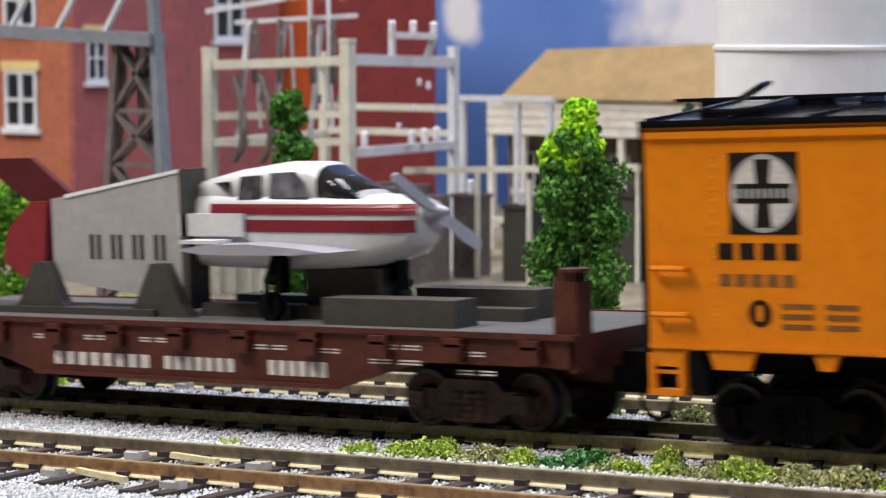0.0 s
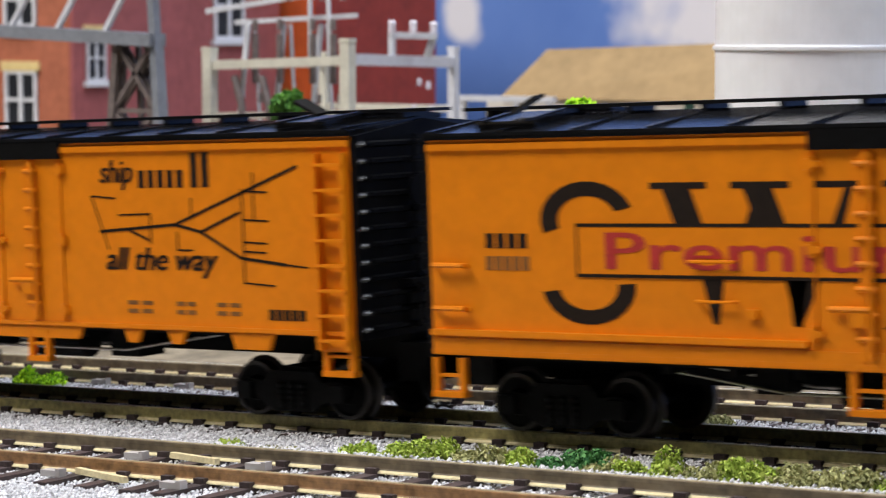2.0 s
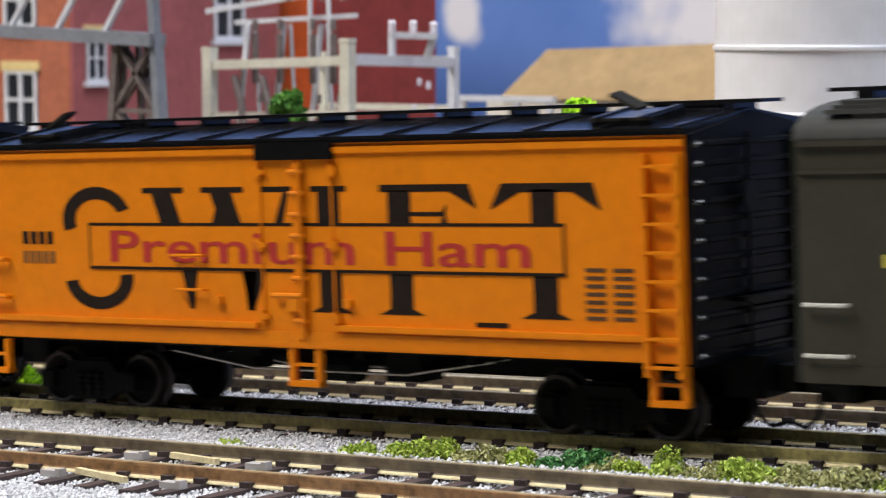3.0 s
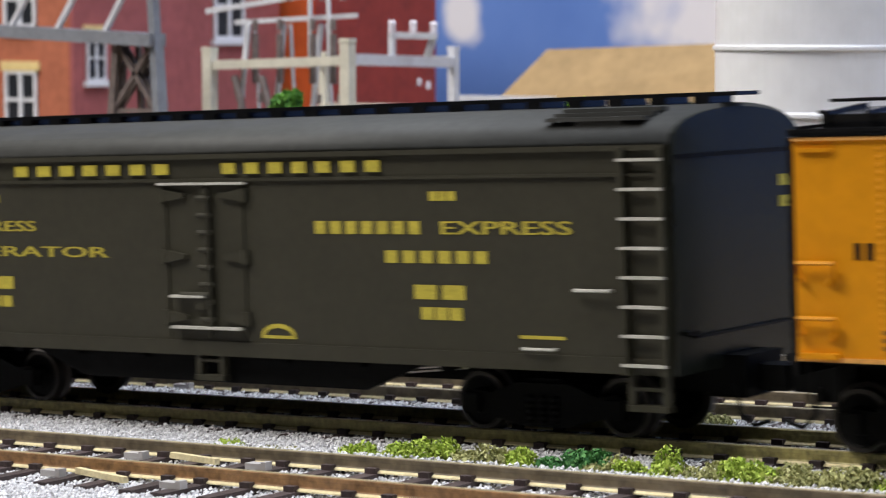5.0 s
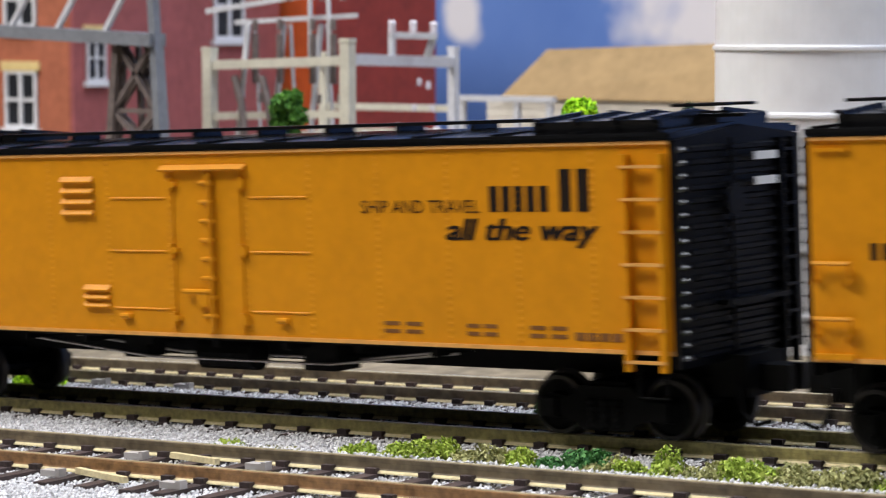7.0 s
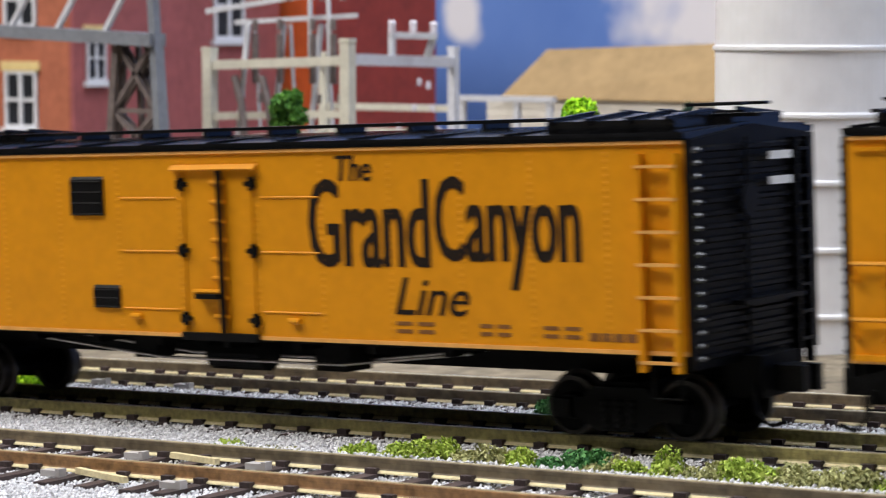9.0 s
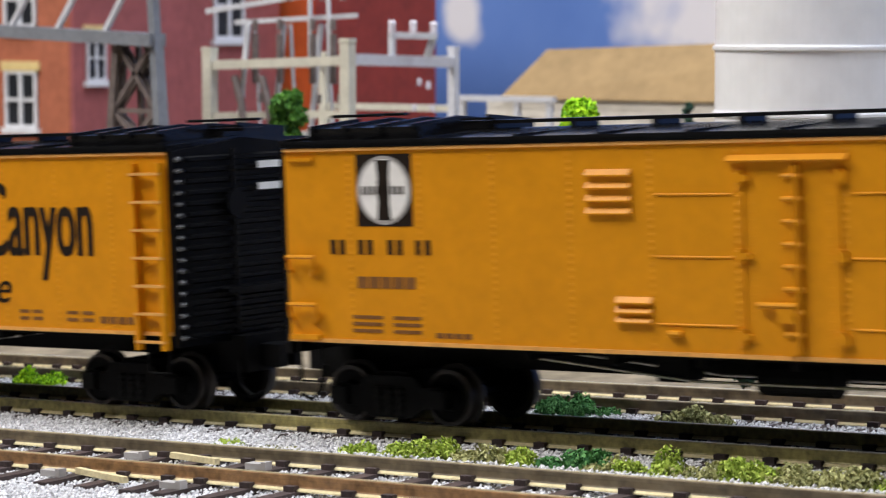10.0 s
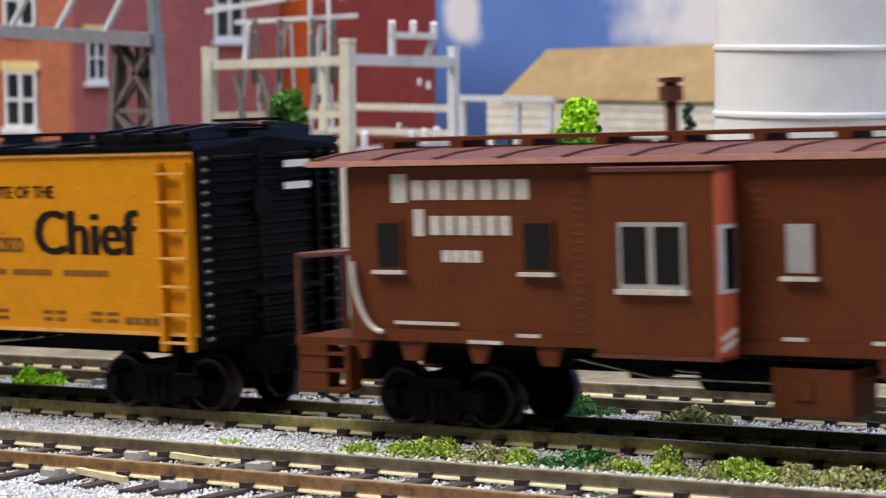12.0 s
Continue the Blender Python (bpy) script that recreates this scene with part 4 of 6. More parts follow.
def pitched_roof(car, L, ze, zr, material, seams, over=0.7, boards=True):
    bm = bmesh.new()
    prof = [(-HW - over, ze), (-HW - over, ze + 0.8), (0, zr), (HW + over, ze + 0.8), (HW + over, ze)]
    loft(bm, [[(x, y, z) for y, z in prof] for x in (-0.4, L + 0.4)])
    roof = part("roof", bm, material, car, "pitched metal roof")
    bm = bmesh.new()
    for k in range(seams + 1):
        x = 1 + (L - 2) * k / seams
        for s in (-1, 1):
            bar(bm, (x, s * (HW + over), ze + 1.0), (x, s * 3.0, zr - 0.6), 0.7, 0.7)
    for s in (-1, 1):
        box(bm, -0.4, L + 0.4, s * (HW + over) - 0.2, s * (HW + over) + 0.2, ze + 0.5, ze + 1.0)
    parts("roof_seam", bm, material, roof)
    if boards:
        bm = bmesh.new()
        for y in (-2.2, 0, 2.2):
            box(bm, -4, L + 4, y - 0.95, y + 0.95, zr + 0.7, zr + 1.25)
        parts("running_board", bm, material, roof)
        bm = bmesh.new()
        for k in range(seams + 1):
            x = 1 + (L - 2) * k / seams
            box(bm, x - 0.5, x + 0.5, -3.4, 3.4, zr - 0.6, zr + 0.7)
        parts("board_saddle", bm, material, roof)
    return roof


def hatches(roof, L, ze, zr, xs, open_lids, material):
    for x, up in zip(xs, open_lids):
        for s in (-1, 1):
            slope = math.atan((zr - ze - 0.8) / HW) * -s
            m = Matrix.Translation((x, s * 10.6, (ze + zr) / 2 + 0.9)) @ Matrix.Rotation(slope, 4, "X")
            bm = bmesh.new()
            box(bm, -5.2, 5.2, -4.6, 4.6, -1.2, 0.6, m)
            for q in (-4, 4):
                box(bm, q - 0.3, q + 0.3, -5.4, 5.4, 0.3, 0.9, m)
            h = part("ice_hatch", bm, material, roof, "black roof hatch with a plug", bevel=0.2)
            bm = bmesh.new()
            if up and s < 0:
                m2 = m @ Matrix.Translation((-1.0 * up, 0, 1.0)) @ Matrix.Rotation(radians(-27 * up), 4, "Y")
                box(bm, 0 if up > 0 else -5.0, 5.0 if up > 0 else 0, -1.6, 1.6, 0.0, 0.55, m2)
            else:
                box(bm, -5.4, 5.4, -4.8, 4.8, 0.55, 1.2, m)
            part("hatch_lid", bm, material, h, "propped-open hatch lid" if up and s < 0 else "closed hatch lid", bevel=0.2)


def end_wall(car, x, s, z0, ze, zr, material, ribs, dark=M_BLACK):
    """A ribbed car end with glossy rib ends at the corners, ladders and a brake wheel."""
    bm = bmesh.new()
    prof = [(-HW, z0), (HW, z0), (HW, ze), (0, zr - 0.4), (-HW, ze)]
    a, b = min(x, x + s * 0.9), max(x, x + s * 0.9)
    loft(bm, [[(q, y, z) for y, z in prof] for q in (a, b)])
    e = part("end_wall", bm, material, car)
    bm, be = bmesh.new(), bmesh.new()
    for k in range(ribs):
        z = z0 + 1.6 + (ze - z0 - 3.0) * k / max(1, ribs - 1)
        loft(bm, [[(x + s * 0.8 + s * d, y, z + h) for y, h in ((-HW + 3.4, -hh), (HW - 3.4, -hh), (HW - 3.4, hh), (-HW + 3.4, hh))] for d, hh in ((0, 0.6), (0.55, 0.25))])
        for c in (-HW + 1.7, HW - 1.7):
            loft(be, [[(x + s * 0.8 + s * d, c + w * math.cos(j * math.tau / 8), z + hh * math.sin(j * math.tau / 8)) for j in range(8)] for d, w, hh in (((0, 1.3, 0.7), (0.6, 1.0, 0.5), (1.0, 0.5, 0.22)) if c < 0 else ((0, 1.0, 0.5), (0.25, 0.7, 0.3), (0.4, 0.4, 0.2)))])
    parts("end_rib", bm, material, e)
    parts("rib_end", be, M_GLINT, e, "glossy black rib end at the corner")
    bm = bmesh.new()
    for y in (HW - 7.6, HW - 3.8):
        box(bm, min(x + s * .8, x + s * 2.2), max(x + s * .8, x + s * 2.2), y - 0.3, y + 0.3, z0 - 2, ze - 0.5)
    for k in range(8):
        z = z0 + 1.5 + (ze - z0 - 4) * k / 7
        box(bm, min(x + s * 1.5, x + s * 2.3), max(x + s * 1.5, x + s * 2.3), HW - 7.6, HW - 3.8, z, z + 0.45)
    rod(bm, (x + s * 1.8, -4, z0 + 1), (x + s * 1.8, -4, ze), 0.35, 6)
    rod(bm, (x + s * 2.0, -4, z0 + (ze - z0) * 0.72), (x + s * 2.5, -4, z0 + (ze - z0) * 0.72), 2.4, 16)
    box(bm, min(x + s, x + s * 3.4), max(x + s, x + s * 3.4), -8, 10, z0 + (ze - z0) * 0.26, z0 + (ze - z0) * 0.28)
    parts("end_fitting", bm, dark, e, "black end ladder bar or fitting")
    return e


def underbody(car, L, zb, tc):
    bm = bmesh.new()
    box(bm, 1, L - 1, -2.6, 2.6, zb - 5.0, zb + 1)
    box(bm, 3, L - 3, -HW + 1.5, HW - 1.5, zb - 0.6, zb + 1.2)
    for k in range(7):
        x = tc + 14 + (L - 2 * tc - 28) * k / 6
        box(bm, x - 0.8, x + 0.8, -HW + 2, HW - 2, zb - 1.8, zb)
    parts("underframe", bm, M_UNDER, car)
    bm = bmesh.new()
    rod(bm, (L * 0.45, -9, zb - 3.6), (L * 0.45 + 12, -9, zb - 3.6), 2.7, 14)
    box(bm, L * 0.58, L * 0.58 + 7, -11, -5, zb - 5.6, zb - 0.4)
    box(bm, L * 0.36, L * 0.36 + 5, -12, -7, zb - 4.6, zb - 0.4)
    parts("brake_gear", bm, M_UNDER, car, "black brake tank or box", bevel=0.3)
    bm = bmesh.new()
    for y in (-13, -5):
        tube(bm, [(tc + 12, y, zb - 1.6), (L * 0.4, y, zb - 4.2), (L * 0.62, y, zb - 4.2), (L - tc - 12, y, zb - 1.6)], 0.25)
    parts("brake_rod", bm, M_STEEL, car, "thin bright brake rod")


def sides(car, L, z0, z1, material, y_in=None):
    for s in (-1, 1):
        bm = bmesh.new()
        y0, y1 = (-HW, -HW + 1.2) if s < 0 else (HW - 1.2, HW)
        box(bm, 0.05, L - 0.05, y0, y1, z0, z1)
        part("side_wall", bm, material, car)
    bm = bmesh.new()
    box(bm, 0.95, L - 0.95, -HW + 1.25, HW - 1.25, z0 + 0.4, z1 - 0.2)
    part("inner_box", bm, M_UNDER, car)


def car_thing(name, label, s0):
    c = thing(name, label, "freight car", "cars of the moving train")
    ROLLING.append((c, s0))
    return c


# -- wood-era orange refrigerator car with propped hatches --
def old_reefer(s0, label, z0, ze, zr, L=144.2):
    c = car_thing("refrigerator_car", label, s0)
    sides(c, L, z0, ze, M_ORANGE)
    end_wall(c, 0, -1, z0 - 0.5, ze, zr, M_BLACK, 12)
    end_wall(c, L, 1, z0 - 0.5, ze, zr, M_BLACK, 12)
    r = pitched_roof(c, L, ze, zr, M_ROOF, 11)
    hatches(r, L, ze, zr, (12.5, L - 12.5), (1, -1), M_ROOF)
    bm = bmesh.new()
    for s in (-1, 1):
        y = s * HW
        box(bm, 0.1, L - 0.1, min(y, y + s * .5), max(y, y + s * .5), ze - 1.6, ze - 0.6)
        box(bm, 0.1, L - 0.1, min(y, y + s * .35), max(y, y + s * .35), z0 + 0.2, z0 + 0.9)
    parts("eave_strip", bm, M_ORANGE, c)
    underbody(c, L, z0, 26)
    truck(c, 19.0, M_UNDER)
    truck(c, L - 19.0, M_UNDER)
    coupler(c, 0, -1)
    coupler(c, L, 1)
    ladder(c, L - 7.0, L - 0.6, z0 - 2, ze - 2.6, 8, M_ORANGE, HW)
    step(c, L - 6.8, L - 0.6, z0 - 6.2, z0 - 0.5, M_ORANGE)
    step(c, -0.2, 5.6, z0 - 6.4, z0 - 0.5, M_ORANGE)
    bm = bmesh.new()
    for s in (-1, 1):
        for z in (26.0, 19.5):
            tube(bm, [(1.2, s * HW, z), (1.2, s * (HW + 1.2), z + 0.2), (6.8, s * (HW + 1.2), z + 0.2), (6.8, s * HW, z)], 0.42)
    parts("grab_iron", bm, M_ORANGE, c)
    return c


def hinged_door(c, x0, x1, z0, z1, material, hinge_mat, rows, latch=True):
    d = None
    for s in (-1, 1):
        y = s * HW
        bm = bmesh.new()
        box(bm, x0, x1, min(y, y + s * .05), max(y, y + s * .05), z0, z1)
        d = part("door", bm, material, c)
        bm = bmesh.new()
        for q in (x0, x1 - 0.3):
            box(bm, q, q + 0.3, min(y, y + s * .3), max(y, y + s * .3), z0, z1)
        parts("door_stile", bm, material, d)
        bm = bmesh.new()
        xm = (x0 + x1) / 2
        box(bm, xm - 0.5, xm + 0.5, min(y, y + s * .5), max(y, y + s * .5), z0, z1)
        for q in (xm + 1.2,):
            rod(bm, (q, y + s * 0.8, z0 + 0.5), (q, y + s * 0.8, z1 - 0.5), 0.4, 6)
        for k in range(8):
            z = z0 + 3 + (z1 - z0 - 5) * k / 7
            rod(bm, (xm - 0.9, y + s * 0.6, z), (xm + 1.9, y + s * 0.6, z), 0.4, 8)
        if latch:
            rod(bm, (xm - 5.0, y + s * 0.9, z0 + 7), (xm + 1.0, y + s * 0.9, z0 + 7), 0.45, 8)
            box(bm, xm - 2.0, xm + 0.6, min(y, y + s * 1.2), max(y, y + s * 1.2), z0 + 4.6, z0 + 6.6)
        parts("lock_bar", bm, material, d)
        for z in rows:
            for q, k in ((x0, -1), (x1, 1)):
                bm = bmesh.new()
                rod(bm, (q, y + s * 0.3, z - 1.1), (q, y + s * 0.3, z + 1.1), 0.5, 8)
                reach = 4.6 if material is M_OLIVE else 1.3
                half = 1.2 if material is M_OLIVE else 0.75
                pts = [(q + k * 0.9, z - half), (q + k * 0.9, z + half), (q - k * reach, z + 0.3), (q - k * reach, z - 0.3)]
                prism(bm, pts if k < 0 else pts[::-1], min(y, y + s * .7), max(y, y + s * .7))
                part("hinge", bm, hinge_mat, d)
    return d


# ================= first orange car =================
def car_map():
    z0, ze, zr = 14.6, 46.0, 48.7
    c = old_reefer(-179.8, "bright orange refrigerator car with black roof and route map lettering", z0, ze, zr)
    bm = bmesh.new()
    for s in (-1, 1):
        y0, y1 = (-HW, -HW + 1) if s < 0 else (HW - 1, HW)
        for a, b, d in ((0.2, 6, 2.4), (9.5, 17, 2.6), (26, 30, 2.2), (38, 42, 2.2), (56, 84, 2.0), (94, 98, 2.2), (104, 108, 2.2), (118, 127, 2.6), (136, 144, 2.4)):
            prism(bm, [(a + 1, z0 - d), (b - 1, z0 - d), (b, z0 + 0.1), (a, z0 + 0.1)], y0, y1)
    parts("sill_tab", bm, M_ORANGE, c)
    hinged_door(c, 65.5, 80.6, 15.6, 43.4, M_ORANGE, M_ORANGE, (17.5, 29.5, 41.6))
    step(c, 71.0, 76.0, 8.6, 14.0, M_ORANGE)
    bm = bmesh.new()
    box(bm, 65.3, 81.0, -HW - 0.75, -HW - 0.1, 43.4, 46.3)
    part("door_hood", bm, M_BLACK, c, "black hood strip over the door")
    herald(c, 13.6, 24.4, 31.0, 42.3, True)
    bars(c, "reporting_mark", 4, 11.6, 25.2, 27.5, 29.8, M_INK, FACE)
    bars(c, "number_bar", 5, 11.8, 24.2, 23.8, 25.5, M_INKSOFT, FACE)
    bm = bmesh.new()
    prism(bm, ellipse(18.0, 20.1, 1.8, 1.9), FACE - 0.02, FACE + 0.06)
    sp = part("round_stencil", bm, M_INK, c, "small dark round stencil")
    bm = bmesh.new()
    prism(bm, ellipse(18.0, 20.1, 0.55, 1.2), FACE - 0.07, FACE - 0.02)
    part("stencil_centre", bm, M_ORANGE, sp)
    lines(c, "data_line", 3, 21.4, 33.1, 18.0, 22.2, M_INKSOFT, FACE, 0.5)
    bars(c, "date_bar", 1, 54.5, 61.5, 41.9, 42.7, M_INK, FACE, 0.0)
    words(c, "lettering", "ship", 89.8, 97.4, 38.0, 43.0, M_INK, FACE, 0.25, heavy=0.35)
    bars(c, "name_bar", 5, 98.8, 109.6, 38.3, 41.2, M_INK, FACE, 0.35)
    bars(c, "name_bar", 2, 110.6, 115.4, 38.3, 44.0, M_INK, FACE, 0.35)
    words(c, "lettering", "all the way", 90.6, 115.6, 23.4, 28.4, M_INK, FACE, 0.25, heavy=0.5)
    bm = bmesh.new()
    for pts, w in ((((89.5, 31.0), (106.8, 32.2), (133.4, 41.5)), 0.5), (((106.8, 32.2), (112.5, 31.0), (121.0, 34.2)), 0.5), (((112.5, 31.0), (121, 26.8), (130.5, 25.8)), 0.5), (((96.0, 31.4), (100.8, 29.6)), 0.4)):
        for a, b in zip(pts, pts[1:]):
            bar(bm, (a[0], FACE, a[1]), (b[0], FACE, b[1]), 0.06, w)
    for a, b in (((87.8, 37), (91.5, 28)), ((87.8, 37), (93.4, 36.6)), ((94, 33.8), (101.2, 34)), ((101.2, 34), (101.2, 29)), ((107.2, 31), (107.2, 28)), ((107.2, 28), (110.6, 28)), ((110.5, 36.6), (110.5, 33)), ((121.6, 38), (121.6, 22.6)),
                 ((121.6, 37.6), (127, 37.4)), ((121.6, 33), (127, 32.8)), ((121.6, 29.4), (126.6, 29.2)), ((121.6, 27.9), (126.4, 27.7)), ((121.6, 22.8), (128, 22.4)), ((130.5, 25.8), (135.0, 25.4)), ((124, 40.6), (124, 33))):
        bar(bm, (a[0], FACE, a[1]), (b[0], FACE, b[1]), 0.06, 0.26)
    parts("map_line", bm, M_INK, c, "thin black route map line")
    lines(c, "data_line", 2, 95.4, 101.0, 17.4, 20.2, M_INKSOFT, FACE, 0.5)
    lines(c, "data_line", 2, 106.5, 110.6, 17.4, 20.2, M_INKSOFT, FACE, 0.5)
    lines(c, "data_line", 2, 115.4, 120.4, 17.4, 20.2, M_INKSOFT, FACE, 0.5)
    bars(c, "date_bar", 5, 126.5, 134.4, 16.9, 18.6, M_INK, FACE, 0.2)
    rivets(c, (11.0,), 18, 43, M_ORANGE, 1.6, 0)
    return c


# ================= second orange car =================
def car_ham():
    z0, ze, zr = 12.6, 45.0, 48.4
    c = old_reefer(-20.6, "orange refrigerator car with huge black marks and red lettered banner", z0, ze, zr)
    bm = bmesh.new()
    for s in (-1, 1):
        y = s * HW
        for a, b in ((0.2, 64), (80.5, 137)):
            box(bm, a, b, min(y, y + s * .9), max(y, y + s * .9), 15.6, 16.5)
        box(bm, 0.2, 144, min(y, y + s * .3), max(y, y + s * .3), 12.6, 15.2)
    parts("lower_rail", bm, M_ORANGE, c)
    hinged_door(c, 65.2, 80.2, 14.0, 42.6, M_ORANGE, M_ORANGE, (17.5, 29.0, 40.6))
    step(c, 70.0, 76.4, 6.6, 12.8, M_ORANGE)
    bm = bmesh.new()
    box(bm, 64.9, 80.7, -HW - 0.85, -HW - 0.1, 42.5, 45.3)
    part("door_hood", bm, M_BLACK, c, "black hood strip over the door")
    yf = FACE - 0.34
    # big dark marks above and below the banner, as plain shapes
    bm = bmesh.new()

    def ring(cx, cz, rx, rz, a0, a1, w):
        n = 12
        out = [(cx + rx * math.cos(a0 + (a1 - a0) * k / n), cz + rz * math.sin(a0 + (a1 - a0) * k / n)) for k in range(n + 1)]
        inn = [(cx + (rx - w) * math.cos(a0 + (a1 - a0) * k / n), cz + (rz - w * 0.7) * math.sin(a0 + (a1 - a0) * k / n)) for k in range(n + 1)]
        for k in range(n):
            prism(bm, [out[k], out[k + 1], inn[k + 1], inn[k]], FACE, FACE + 0.06)

    def poly(*pts):
        prism(bm, list(pts), FACE, FACE + 0.06)

    zt, zl, zm, zn = 38.3, 18.4, 32.3, 24.9
    ring(28.5, 33.0, 8.1, 5.6, radians(20), radians(200), 3.0)
    ring(28.5, 23.4, 8.1, 5.6, radians(190), radians(365), 3.0)
    for a in (39.3, 52.4):
        poly((a, 37.4), (a + 9.2, 37.4), (a + 9.2, 38.3), (a, 38.3))
        poly((a + 4.0, zm), (a + 8.6, zm), (a + 6.6, 37.4), (a + 2.0, 37.4))
        poly((a + 8.2, zn), (a + 11.8, zn), (a + 10.8, zl), (a + 9.9, zl))
    for a in (57.2, 70.6):
        prism(bm, [(a - 2.6, zm), (a - 0.8, zm), (a + 0.6, 37.4), (a - 0.6, 37.4)], FACE - 0.03, FACE + 0.03)
    poly((65.4, 37.4), (72.6, 37.4), (72.6, 38.3), (65.4, 38.3))
    poly((61.0, zn), (66.2, zn), (63.0, zl), (61.8, zl))
    for a, serif in ((77.0, 3.0), (91.0, 3.4), (117.7, 3.6)):
        poly((a, zm), (a + 4.4, zm), (a + 4.4, 37.5), (a, 37.5))
        poly((a, zl), (a + 4.4, zl), (a + 4.4, zn), (a, zn))
        poly((a - serif / 1.6, zl), (a, zl), (a, zl + 0.9))
        poly((a + 4.4, zl), (a + 4.4 + serif / 1.6, zl), (a + 4.4, zl + 0.9))
    poly((75.6, 37.4), (82.8, 37.4), (82.8, 38.3), (75.6, 38.3))
    poly((89.4, 37.3), (106.4, 37.3), (106.4, 38.4), (89.4, 38.4))
    poly((102.8, 37.3), (107.9, 34.6), (106.4, 37.3))
    poly((106.4, 37.3), (107.9, 34.6), (106.4, 38.4))
    poly((95.4, 33.6), (102.0, 33.6), (102.0, 34.2), (95.4, 34.2))
    poly((101.0, zm), (102.4, zm), (102.0, 33.6), (101.4, 33.6))
    poly((101.2, 34.2), (102.0, 34.2), (102.2, 35.4))
    poly((112.4, 37.1), (128.6, 37.1), (128.6, 38.4), (112.4, 38.4))
    poly((110.2, 34.4), (115.8, 37.1), (112.4, 37.1))
    poly((110.2, 34.4), (112.4, 37.1), (112.4, 38.4))
    poly((125.0, 37.1), (130.0, 34.3), (128.6, 37.1))
    poly((128.6, 37.1), (130.0, 34.3), (128.6, 38.4))
    part("big_emblem", bm, M_INK, c, "huge black wedge and bar shapes behind a banner")
    bm = bmesh.new()
    prism(bm, [(26.6, 25.0), (123.6, 25.0), (123.6, 32.3), (26.6, 32.3)], FACE - 0.06, FACE)
    bn = part("banner", bm, M_ORANGE, c, "orange banner with a thin black outline")
    bm = bmesh.new()
    for a, b, d, e in ((26.6, 123.6, 24.7, 25.2), (26.6, 123.6, 32.0, 32.5), (26.6, 26.95, 25.2, 32.0), (123.2, 123.55, 25.2, 32.0)):
        prism(bm, [(a, d), (b, d), (b, e), (a, e)], FACE - 0.12, FACE - 0.06)
    part("outline", bm, M_INK, bn)
    words(c, "lettering", "Premium", 31.6, 83.8, 25.9, 31.2, M_RED, FACE - 0.13, label="dark red banner lettering", heavy=0.45)
    words(c, "lettering", "Ham", 90.4, 117.0, 25.9, 31.2, M_RED, FACE - 0.13, label="dark red banner lettering", heavy=0.45)
    bars(c, "reporting_mark", 4, 10.4, 18.4, 28.8, 31.0, M_INK, FACE)
    bars(c, "number_bar", 5, 10.4, 18.6, 25.5, 27.6, M_INKSOFT, FACE)
    lines(c, "data_line", 7, 126.9, 135.2, 18.4, 26.6, M_INKDIM, FACE, 0.5)
    bars(c, "date_bar", 1, 107, 113, 16.9, 17.6, M_INK, FACE, 0)
    bm = bmesh.new()
    grab(bm, 46, 53, -HW, 27.2)
    grab(bm, 47, 53, -HW, 21.6)
    box(bm, 82, 83.4, -HW - 0.8, -HW, 19.3, 20.6)
    box(bm, 55.0, 56.4, -HW - 0.8, -HW, 19.3, 20.6)
    parts("bracket", bm, M_ORANGE, c)
    return c


